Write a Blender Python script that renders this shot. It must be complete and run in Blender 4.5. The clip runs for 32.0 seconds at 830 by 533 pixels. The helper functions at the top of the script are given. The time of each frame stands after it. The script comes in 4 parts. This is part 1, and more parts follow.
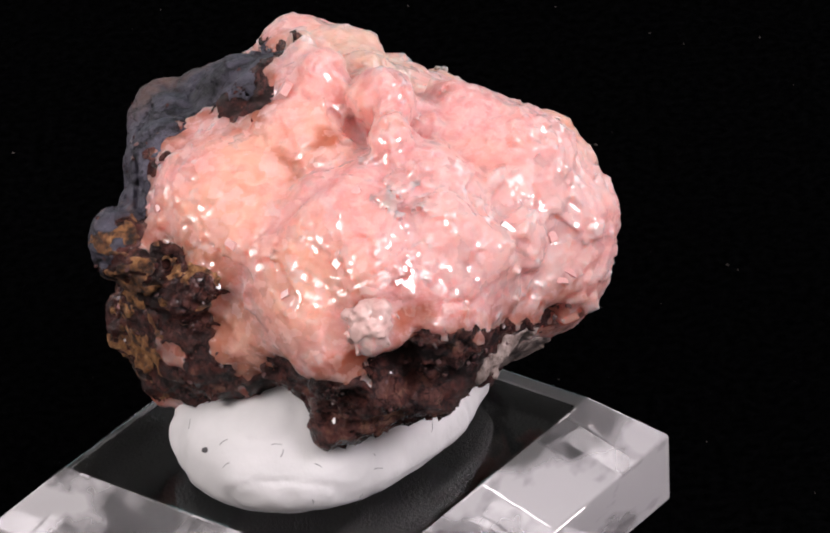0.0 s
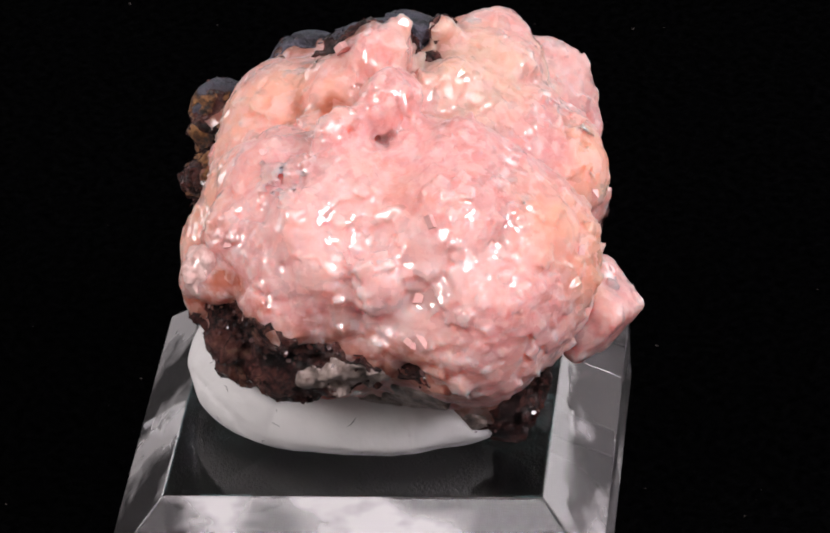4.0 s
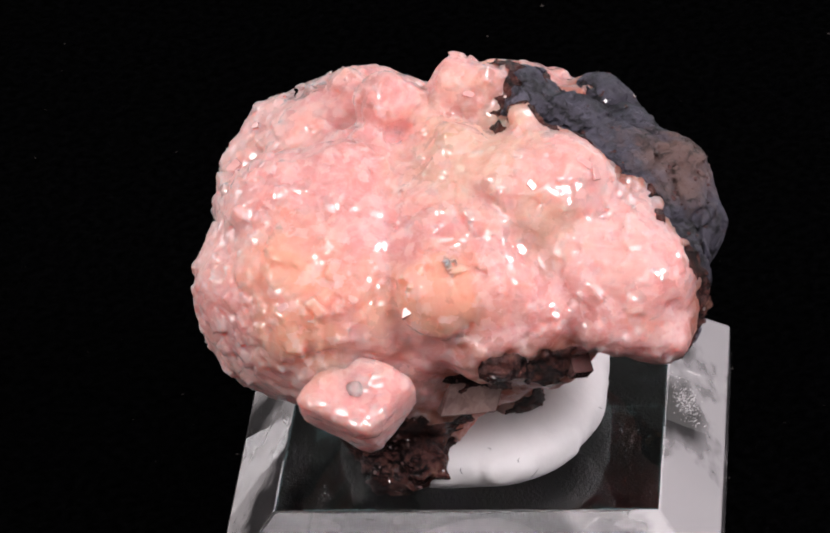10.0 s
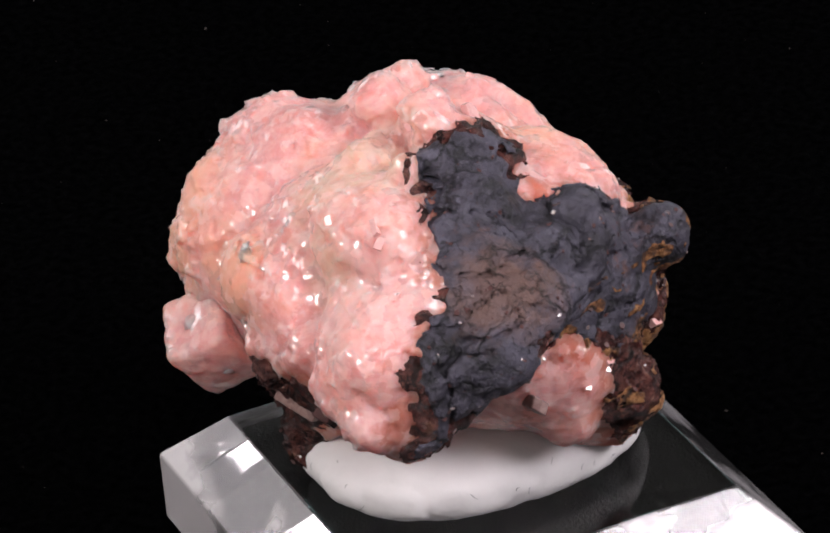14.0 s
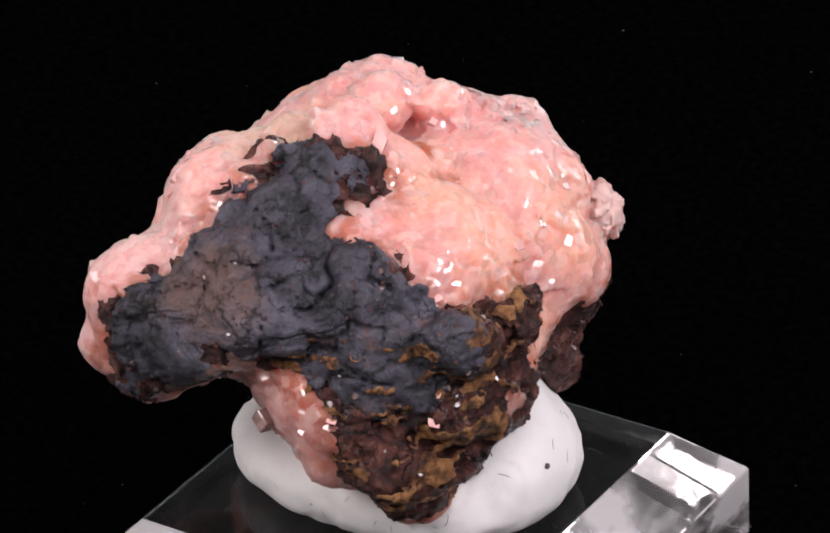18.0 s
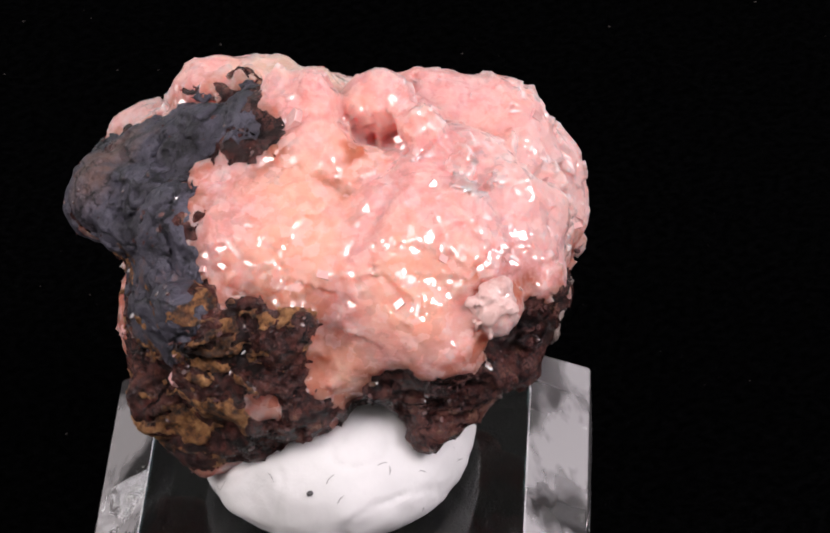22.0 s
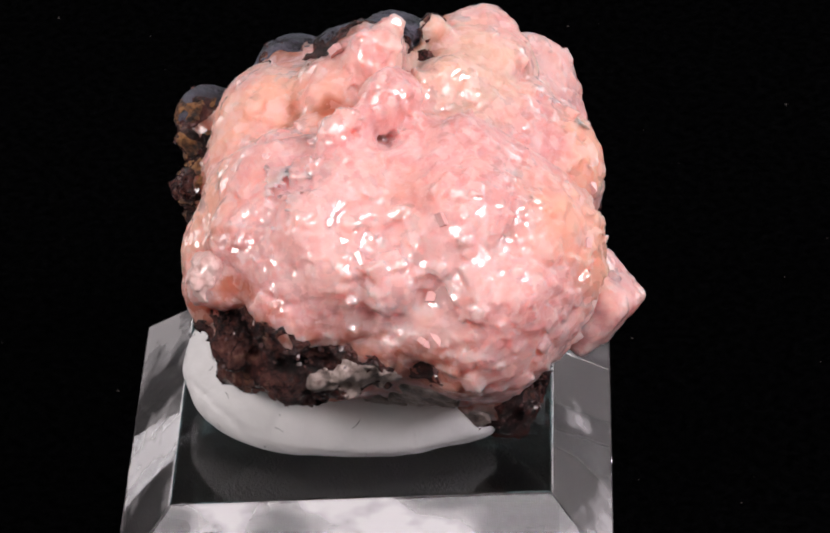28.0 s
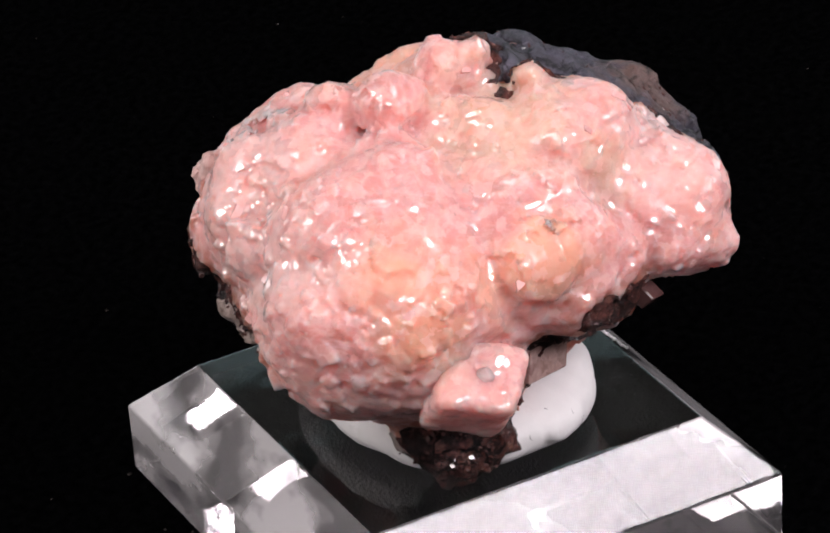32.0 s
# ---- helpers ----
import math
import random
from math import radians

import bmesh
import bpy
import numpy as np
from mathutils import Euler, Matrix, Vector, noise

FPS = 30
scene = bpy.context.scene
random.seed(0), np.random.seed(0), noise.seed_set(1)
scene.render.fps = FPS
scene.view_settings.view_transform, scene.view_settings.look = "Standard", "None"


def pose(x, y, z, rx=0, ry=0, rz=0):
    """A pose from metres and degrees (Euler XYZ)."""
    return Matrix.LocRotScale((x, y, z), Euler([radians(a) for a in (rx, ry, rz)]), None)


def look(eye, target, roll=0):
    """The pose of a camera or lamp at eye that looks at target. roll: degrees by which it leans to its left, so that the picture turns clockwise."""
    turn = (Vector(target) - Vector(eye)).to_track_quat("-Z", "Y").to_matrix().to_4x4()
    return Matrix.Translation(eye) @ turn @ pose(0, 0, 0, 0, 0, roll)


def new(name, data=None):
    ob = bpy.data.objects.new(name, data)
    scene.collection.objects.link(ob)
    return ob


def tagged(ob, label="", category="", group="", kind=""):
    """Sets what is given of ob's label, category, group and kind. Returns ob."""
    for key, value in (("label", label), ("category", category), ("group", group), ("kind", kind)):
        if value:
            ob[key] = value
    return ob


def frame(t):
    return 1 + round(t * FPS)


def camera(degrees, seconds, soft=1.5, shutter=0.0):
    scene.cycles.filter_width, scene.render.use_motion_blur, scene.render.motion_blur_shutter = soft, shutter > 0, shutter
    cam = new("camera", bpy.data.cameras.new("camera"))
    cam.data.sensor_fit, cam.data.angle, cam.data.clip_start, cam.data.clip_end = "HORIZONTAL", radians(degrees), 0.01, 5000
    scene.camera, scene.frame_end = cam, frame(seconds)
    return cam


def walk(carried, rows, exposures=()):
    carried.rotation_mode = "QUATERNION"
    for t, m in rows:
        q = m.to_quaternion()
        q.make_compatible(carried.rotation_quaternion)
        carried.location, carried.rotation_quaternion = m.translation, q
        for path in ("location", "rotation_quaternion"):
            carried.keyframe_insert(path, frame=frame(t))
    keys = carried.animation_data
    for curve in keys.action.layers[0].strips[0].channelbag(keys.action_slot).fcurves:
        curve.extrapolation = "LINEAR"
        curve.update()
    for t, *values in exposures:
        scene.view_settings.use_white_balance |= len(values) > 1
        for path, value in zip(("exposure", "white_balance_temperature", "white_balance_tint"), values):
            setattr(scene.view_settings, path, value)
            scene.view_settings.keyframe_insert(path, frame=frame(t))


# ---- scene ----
MM = 0.001
TURN = -14.829          # degrees a second
GROUND = 25.1           # height of the turning axis' zero above the cloth, mm
EL, DIST, AIM = radians(30.71), 473.6, 8.3

cam = camera(10.0, 32.0, soft=1.9)


def camera_pose():
    eye = Vector((0, -math.cos(EL) * DIST, math.sin(EL) * DIST + AIM + GROUND)) * MM
    ahead = Vector((math.sin(radians(0.22)), math.cos(radians(0.22)) * math.cos(EL), -math.cos(radians(0.22)) * math.sin(EL)))
    return look(eye, eye + ahead, -3.92)


walk(cam, [(0.0, camera_pose()), (32.0, camera_pose())])

# ---- light ----
world = bpy.data.worlds.new("dim_room")
scene.world = world
world.use_nodes = True
world.node_tree.nodes["Background"].inputs["Color"].default_value = (1.0, 0.95, 0.93, 1)
world.node_tree.nodes["Background"].inputs["Strength"].default_value = 0.09


def softbox(name, eye, target, w, h, power, colour):
    data = bpy.data.lights.new(name, "AREA")
    data.shape, data.size, data.size_y, data.energy, data.color = "RECTANGLE", w, h, power, colour
    ob = new(name, data)
    ob.matrix_world = look(eye, target)
    return ob


softbox("lamp_left", (-0.335, -0.235, 0.355), (0, 0, 0.035), 0.22, 0.18, 1.45, (1.0, 0.93, 0.92))
softbox("lamp_right", (0.335, -0.235, 0.355), (0, 0, 0.035), 0.22, 0.18, 2.2, (1.0, 0.93, 0.98))
softbox("lamp_front", (0.02, -0.35, 0.56), (0, 0, 0.035), 0.40, 0.20, 1.1, (1.0, 0.94, 0.97))
# Fill strips without a known source, added to brighten the block's slopes.
softbox("fill_strip_left", (-0.38, 0.36, 0.12), (0, 0, 0.03), 0.36, 0.14, 0.45, (1.0, 0.94, 0.97))
softbox("fill_strip_right", (0.38, 0.36, 0.12), (0, 0, 0.03), 0.36, 0.14, 0.45, (1.0, 0.94, 0.97))
softbox("diffuser_right", (0.44, -0.02, 0.36), (0, 0, 0.03), 0.46, 0.30, 0.28, (1.0, 0.93, 0.97))
softbox("diffuser_left", (-0.44, -0.03, 0.36), (0, 0, 0.03), 0.46, 0.30, 0.3, (1.0, 0.94, 0.96))
softbox("diffuser_front", (0.0, -0.75, 0.56), (0, 0, 0.03), 0.60, 0.36, 0.6, (1.0, 0.95, 0.94))
# Area lamp standing in for a dim teal wall mirrored in the block's top.
softbox("back_wall_glow", (0.0, 0.52, 0.17), (0, 0, 0.10), 0.45, 0.30, 0.22, (0.6, 0.9, 0.95))
scene.view_settings.exposure = 0.0


# ---- materials ----
def material(name):
    mat = bpy.data.materials.new(name)
    mat.use_nodes = True
    nt = mat.node_tree
    return mat, nt, nt.nodes["Principled BSDF"]


def node(nt, kind, **inputs):
    n = nt.nodes.new(kind)
    for key, value in inputs.items():
        n.inputs[key.replace("_", " ")].default_value = value
    return n


def ramp(nt, source, *stops):
    n = nt.nodes.new("ShaderNodeValToRGB")
    while len(n.color_ramp.elements) < len(stops):
        n.color_ramp.elements.new(0.5)
    for e, (p, c) in zip(n.color_ramp.elements, stops):
        e.position, e.color = p, (*c, 1)
    nt.links.new(source, n.inputs["Fac"])
    return n.outputs["Color"]


def mix(nt, fac, a, b, kind="MIX"):
    n = nt.nodes.new("ShaderNodeMix")
    n.data_type, n.blend_type = "RGBA", kind
    for key, v in ((0, fac), (6, a), (7, b)):
        if isinstance(v, (int, float)):
            n.inputs[key].default_value = v
        elif isinstance(v, tuple):
            n.inputs[key].default_value = (*v, 1)
        else:
            nt.links.new(v, n.inputs[key])
    return n.outputs[2]


def coords(nt):
    return nt.nodes.new("ShaderNodeTexCoord").outputs["Object"]


def noise_tex(nt, co, scale, detail=4.0, rough=0.55):
    n = node(nt, "ShaderNodeTexNoise", Scale=scale, Detail=detail, Roughness=rough)
    nt.links.new(co, n.inputs["Vector"])
    return n.outputs["Fac"]


def facets(nt, co, scale, amount, shape="EUCLIDEAN"):
    """Small flat faces: each cell leans its own way."""
    v = node(nt, "ShaderNodeTexVoronoi", Scale=scale)
    v.distance = shape
    nt.links.new(co, v.inputs["Vector"])
    sub = nt.nodes.new("ShaderNodeVectorMath")
    sub.operation = "SUBTRACT"
    nt.links.new(v.outputs["Color"], sub.inputs[0])
    sub.inputs[1].default_value = (0.5, 0.5, 0.5)
    sc = nt.nodes.new("ShaderNodeVectorMath")
    sc.operation = "SCALE"
    nt.links.new(sub.outputs[0], sc.inputs[0])
    sc.inputs["Scale"].default_value = amount
    return sc.outputs[0]


def leaning_normal(nt, parts):
    geo = nt.nodes.new("ShaderNodeNewGeometry").outputs["Normal"]
    for p in parts:
        add = nt.nodes.new("ShaderNodeVectorMath")
        nt.links.new(geo, add.inputs[0])
        nt.links.new(p, add.inputs[1])
        geo = add.outputs[0]
    nz = nt.nodes.new("ShaderNodeVectorMath")
    nz.operation = "NORMALIZE"
    nt.links.new(geo, nz.inputs[0])
    return nz.outputs[0]


def bump(nt, height, strength, distance, normal=None):
    b = node(nt, "ShaderNodeBump", Strength=strength, Distance=distance)
    nt.links.new(height, b.inputs["Height"])
    if normal is not None:
        nt.links.new(normal, b.inputs["Normal"])
    return b.outputs["Normal"]


def ragged_coords(nt, co):
    """Places shaken a little, so that the cells of a pattern get splintery edges."""
    shake = node(nt, "ShaderNodeTexNoise", Scale=1500.0, Detail=3.0, Roughness=0.6)
    nt.links.new(co, shake.inputs["Vector"])
    add = nt.nodes.new("ShaderNodeVectorMath")
    add.operation = "MULTIPLY_ADD"
    nt.links.new(shake.outputs["Color"], add.inputs[0])
    add.inputs[1].default_value = (0.0012, 0.0012, 0.0007)
    nt.links.new(co, add.inputs[2])
    return add.outputs[0]


def crystal_material(name, dark, mid, light, pale, rough=0.12, zoned=False, depth=0.9):
    mat, nt, bsdf = material(name)
    co = coords(nt)
    big = noise_tex(nt, co, 120, 5, 0.62)
    fine = noise_tex(nt, co, 1100, 5, 0.7)
    cloud = nt.nodes.new("ShaderNodeTexNoise")
    for key, value in (("Scale", 330.0), ("Detail", 6.0), ("Roughness", 0.68), ("Distortion", 1.4)):
        cloud.inputs[key].default_value = value
    nt.links.new(co, cloud.inputs["Vector"])
    base = ramp(nt, big, (0.36, dark), (0.5, mid), (0.62, light))
    if zoned:
        zone = nt.nodes.new("ShaderNodeVertexColor")
        zone.layer_name = "zone"
        split = nt.nodes.new("ShaderNodeSeparateColor")
        nt.links.new(zone.outputs["Color"], split.inputs["Color"])
    base = mix(nt, ramp(nt, cloud.outputs["Fac"], (0.47, (0, 0, 0)), (0.62, (0.5, 0.5, 0.5))), base, pale)
    base = mix(nt, ramp(nt, cloud.outputs["Fac"], (0.30, (0.35, 0.35, 0.35)), (0.42, (0, 0, 0))), base, tuple(c * k for c, k in zip(dark, (0.85, 0.7, 0.65))))
    grain = nt.nodes.new("ShaderNodeVectorMath")
    grain.operation = "MULTIPLY"
    grain.inputs[1].default_value = (1.0, 0.35, 1.9)
    nt.links.new(co, grain.inputs[0])
    streak = noise_tex(nt, grain.outputs[0], 900, 5, 0.7)
    base = mix(nt, ramp(nt, streak, (0.5, (0, 0, 0)), (0.68, (0.38, 0.38, 0.38))), base, pale)
    base = mix(nt, ramp(nt, streak, (0.34, (0.15, 0.15, 0.15)), (0.46, (0, 0, 0))), base, dark)
    stain = noise_tex(nt, co, 230, 7, 0.75)
    base = mix(nt, ramp(nt, stain, (0.62, (0, 0, 0)), (0.78, (0.22, 0.22, 0.22))), base, (0.50, 0.24, 0.16))
    if zoned:
        base = mix(nt, split.outputs["Green"], base, mix(nt, big, (0.82, 0.37, 0.25), (0.80, 0.45, 0.35)))
        base = mix(nt, split.outputs["Blue"], base, (0.76, 0.50, 0.48))
        base = mix(nt, split.outputs["Red"], base, (0.42, 0.10, 0.045))
        base = mix(nt, zone.outputs["Alpha"], base, mix(nt, cloud.outputs["Fac"], (0.60, 0.43, 0.28), (0.84, 0.66, 0.52)))
    ragged = ragged_coords(nt, co)
    cell = node(nt, "ShaderNodeTexVoronoi", Scale=900.0)
    nt.links.new(ragged, cell.inputs["Vector"])
    pick = nt.nodes.new("ShaderNodeSeparateColor")
    nt.links.new(cell.outputs["Color"], pick.inputs["Color"])
    base = mix(nt, ramp(nt, pick.outputs["Green"], (0.55, (0, 0, 0)), (0.95, (0.42, 0.42, 0.42))), base, pale)
    veil = ramp(nt, pick.outputs["Green"], (0.0, (0.95, 0.94, 0.94)), (1.0, (1.0, 1.0, 1.0)))
    nt.links.new(mix(nt, 1.0, base, veil, "MULTIPLY"), bsdf.inputs["Base Color"])
    nt.links.new(ramp(nt, pick.outputs["Red"], (0.35, (0.55, 0.55, 0.55)), (0.85, (rough * 2.5,) * 3)), bsdf.inputs["Roughness"])
    bsdf.inputs["IOR"].default_value = 1.5
    bsdf.inputs["Specular IOR Level"].default_value = 0.15
    bsdf.inputs["Subsurface Weight"].default_value = depth
    bsdf.inputs["Subsurface Radius"].default_value = (1.0, 0.5, 0.42)
    bsdf.inputs["Subsurface Scale"].default_value = 0.006
    nrm = leaning_normal(nt, [facets(nt, ragged, 900, 0.12), facets(nt, co, 2600, 0.06, "MANHATTAN")])
    nt.links.new(bump(nt, fine, 0.15, 0.0001, nrm), bsdf.inputs["Normal"])
    # scattered mirror-bright cleavage faces, in clusters
    cluster = ramp(nt, noise_tex(nt, co, 190, 3, 0.6), (0.46, (0.05, 0.05, 0.05)), (0.53, (1, 1, 1)))
    few = ramp(nt, pick.outputs["Blue"], (0.50, (0, 0, 0)), (0.53, (1, 1, 1)))
    nt.links.new(mix(nt, 1.0, cluster, few, "MULTIPLY"), bsdf.inputs["Coat Weight"])
    bsdf.inputs["Coat Roughness"].default_value = 0.03
    bsdf.inputs["Coat IOR"].default_value = 2.2
    shine = leaning_normal(nt, [facets(nt, ragged, 900, 0.46), facets(nt, co, 3100, 0.06, "MANHATTAN")])
    nt.links.new(shine, bsdf.inputs["Coat Normal"])
    return mat


def polish(mat):
    """A clean cleavage face: one smooth glossy plane, faintly wavy."""
    nt = mat.node_tree
    bsdf = nt.nodes["Principled BSDF"]
    for key in ("Coat Weight", "Coat Normal", "Normal"):
        for link in list(bsdf.inputs[key].links):
            nt.links.remove(link)
    bsdf.inputs["Coat Weight"].default_value = 1.0
    bsdf.inputs["Coat IOR"].default_value = 1.7
    nt.links.new(bump(nt, noise_tex(nt, coords(nt), 900, 3), 0.12, 0.0001), bsdf.inputs["Coat Normal"])
    return mat


def earth_material(name, stops, rough, scale=500, lean=0.35, relief=0.0004, spec=0.5, blotch=None, cracked=0.0, films=()):
    mat, nt, bsdf = material(name)
    co = coords(nt)
    n = noise_tex(nt, co, scale, 7, 0.68)
    big = noise_tex(nt, co, scale * 0.25, 3)
    both = mix(nt, 0.4, n, big)
    base = ramp(nt, both, *stops)
    if blotch:
        low = noise_tex(nt, co, scale * 0.42, 8, 0.78)
        base = mix(nt, ramp(nt, low, (0.56, (0, 0, 0)), (0.66, (0.85, 0.85, 0.85))), base, blotch)
    for place, reach in films:
        far = nt.nodes.new("ShaderNodeVectorMath")
        far.operation = "DISTANCE"
        nt.links.new(co, far.inputs[0])
        far.inputs[1].default_value = place
        edge = nt.nodes.new("ShaderNodeMath")
        edge.operation = "MULTIPLY_ADD"
        nt.links.new(noise_tex(nt, co, 420, 8, 0.75), edge.inputs[0])
        edge.inputs[1].default_value = reach * 2.6
        nt.links.new(far.outputs["Value"], edge.inputs[2])
        base = mix(nt, ramp(nt, edge.outputs[0], (0.0, (0.8, 0.8, 0.8)), (reach * 2.0, (0.7, 0.7, 0.7)), (reach * 2.5, (0, 0, 0))), base, (0.16, 0.085, 0.066))
    fine = noise_tex(nt, co, scale * 4, 5, 0.7)
    nrm = leaning_normal(nt, [facets(nt, co, scale * 2.5, lean)])
    if cracked:
        bend = node(nt, "ShaderNodeTexNoise", Scale=260.0, Detail=5.0, Roughness=0.65)
        nt.links.new(co, bend.inputs["Vector"])
        warp = nt.nodes.new("ShaderNodeVectorMath")
        warp.operation = "MULTIPLY_ADD"
        nt.links.new(bend.outputs["Color"], warp.inputs[0])
        warp.inputs[1].default_value = (0.006, 0.006, 0.003)
        nt.links.new(co, warp.inputs[2])
        for size, wide in ((150.0, 0.05), (430.0, 0.04)):
            edge = node(nt, "ShaderNodeTexVoronoi", Scale=size)
            edge.feature = "DISTANCE_TO_EDGE"
            nt.links.new(warp.outputs[0], edge.inputs["Vector"])
            line = ramp(nt, edge.outputs["Distance"], (0.0, (0, 0, 0)), (wide, (1, 1, 1)))
            line = mix(nt, ramp(nt, noise_tex(nt, co, size * 0.9, 3), (0.46, (1, 1, 1)), (0.56, (0, 0, 0))), (1.0, 1.0, 1.0), line)
            base = mix(nt, cracked, base, mix(nt, 1.0, base, line, "MULTIPLY"))
            nrm = bump(nt, line, 0.7 * cracked, 0.0004, nrm)
    nt.links.new(base, bsdf.inputs["Base Color"])
    bsdf.inputs["Roughness"].default_value = rough
    bsdf.inputs["Specular IOR Level"].default_value = spec
    nrm = bump(nt, n, 0.8, relief, nrm)
    nt.links.new(bump(nt, fine, 0.5, relief * 0.4, nrm), bsdf.inputs["Normal"])
    return mat


PINK = crystal_material("pink_crystal", (0.64, 0.285, 0.268), (0.72, 0.342, 0.332), (0.77, 0.37, 0.325), (0.82, 0.54, 0.53), zoned=True)
ROSE = crystal_material("rose_crystal", (0.16, 0.09, 0.085), (0.22, 0.13, 0.12), (0.28, 0.17, 0.15), (0.40, 0.28, 0.26), depth=0.0)
PALE = crystal_material("pale_crystal", (0.58, 0.34, 0.31), (0.66, 0.42, 0.39), (0.72, 0.47, 0.43), (0.78, 0.59, 0.56), 0.2, depth=0.0)
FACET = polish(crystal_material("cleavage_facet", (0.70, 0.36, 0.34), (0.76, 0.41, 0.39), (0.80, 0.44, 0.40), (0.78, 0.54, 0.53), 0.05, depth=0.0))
SLATE = earth_material("slate_coating", ((0.34, (0.008, 0.007, 0.010)), (0.43, (0.046, 0.041, 0.058)), (0.57, (0.09, 0.083, 0.115)), (0.68, (0.125, 0.112, 0.15))), 0.5, 330, 0.3, 0.0009, 0.5, (0.17, 0.075, 0.055), 0.85, films=(((-0.0208, 0.0192, 0.0461), 0.0042), ((-0.024, 0.0165, 0.045), 0.003)))
BROWN = earth_material("brown_matrix", ((0.34, (0.006, 0.003, 0.003)), (0.46, (0.040, 0.013, 0.012)), (0.56, (0.115, 0.036, 0.031)), (0.68, (0.28, 0.13, 0.09))), 0.2, 600, 0.75, 0.0009, 0.6, (0.17, 0.060, 0.048), 0.9)
OCHRE = earth_material("ochre_rust", ((0.41, (0.026, 0.014, 0.012)), (0.48, (0.15, 0.06, 0.026)), (0.55, (0.42, 0.18, 0.066)), (0.66, (0.62, 0.33, 0.14))), 0.6, 1000, 0.55, 0.0009, 0.5, (0.20, 0.07, 0.035))
BAND = earth_material("banded_calcite", ((0.34, (0.03, 0.024, 0.022)), (0.44, (0.15, 0.11, 0.10)), (0.54, (0.40, 0.31, 0.28)), (0.62, (0.13, 0.08, 0.07)), (0.72, (0.48, 0.36, 0.32))), 0.4, 420)
DARK_CRYSTAL = earth_material("dark_crystal", ((0.3, (0.04, 0.018, 0.018)), (0.6, (0.12, 0.06, 0.058))), 0.12, 300, 0.04, 0.00005, 1.0)


def putty_material():
    mat, nt, bsdf = material("white_putty")
    co = coords(nt)
    n = noise_tex(nt, co, 180, 4)
    nt.links.new(ramp(nt, n, (0.3, (0.68, 0.66, 0.66)), (0.7, (0.76, 0.73, 0.735))), bsdf.inputs["Base Color"])
    bsdf.inputs["Roughness"].default_value = 0.7
    nt.links.new(bump(nt, noise_tex(nt, co, 420, 5), 0.35, 0.0004), bsdf.inputs["Normal"])
    return mat


def acrylic_material(name, low, high, wave):
    mat, nt, bsdf = material(name)
    bsdf.inputs["Base Color"].default_value = (0.95, 0.985, 0.985, 1)
    bsdf.inputs["Transmission Weight"].default_value = 1.0
    bsdf.inputs["IOR"].default_value = 1.49
    co = coords(nt)
    nt.links.new(ramp(nt, noise_tex(nt, co, 90, 5), (0.4, (low, low, low)), (0.7, (high, high, high))), bsdf.inputs["Roughness"])
    nt.links.new(bump(nt, noise_tex(nt, co, 120, 3), wave, 0.0005), bsdf.inputs["Normal"])
    return mat


def gleam_acrylic(name, clear, gleam, low, high):
    """Half-polished acrylic, clear, its streaky cloudy patches painted for the lamps' inner reflections."""
    mat, nt, bsdf = material(name)
    co = coords(nt)
    squeeze = nt.nodes.new("ShaderNodeVectorMath")
    squeeze.operation = "MULTIPLY"
    squeeze.inputs[1].default_value = (1.0, 1.0, 2.2)
    nt.links.new(co, squeeze.inputs[0])
    bsdf.inputs["Base Color"].default_value = (0.93, 0.89, 0.91, 1)
    bsdf.inputs["IOR"].default_value = 1.49
    n = noise_tex(nt, squeeze.outputs[0], 55, 4, 0.55)
    nt.links.new(ramp(nt, n, (0.45, (clear,) * 3), (0.55, (gleam,) * 3)), bsdf.inputs["Transmission Weight"])
    nt.links.new(ramp(nt, noise_tex(nt, squeeze.outputs[0], 80, 3), (0.4, (low,) * 3), (0.7, (high,) * 3)), bsdf.inputs["Roughness"])
    nt.links.new(bump(nt, noise_tex(nt, squeeze.outputs[0], 60, 4, 0.55), 0.03, 0.0006), bsdf.inputs["Normal"])
    return mat


def velvet_material():
    mat, nt, bsdf = material("black_velvet")
    co = coords(nt)
    nt.links.new(ramp(nt, noise_tex(nt, co, 900, 4), (0.35, (0.0004, 0.0004, 0.00045)), (0.75, (0.0018, 0.0018, 0.002))), bsdf.inputs["Base Color"])
    bsdf.inputs["Roughness"].default_value = 0.95
    bsdf.inputs["Specular IOR Level"].default_value = 0.0
    nt.links.new(bump(nt, noise_tex(nt, co, 2500, 3), 0.6, 0.0004), bsdf.inputs["Normal"])
    return mat


PUTTY, VELVET = putty_material(), velvet_material()
ACRYLIC = acrylic_material("polished_acrylic", 0.01, 0.06, 0.05)
SLOPE = gleam_acrylic("polished_slope", 0.97, 0.58, 0.0, 0.05)
SIDE_GLEAM = gleam_acrylic("side_gleam_acrylic", 0.95, 0.6, 0.0, 0.06)
FIBRE = earth_material("dark_fibre", ((0.3, (0.04, 0.04, 0.045)), (0.7, (0.12, 0.11, 0.11))), 0.8)
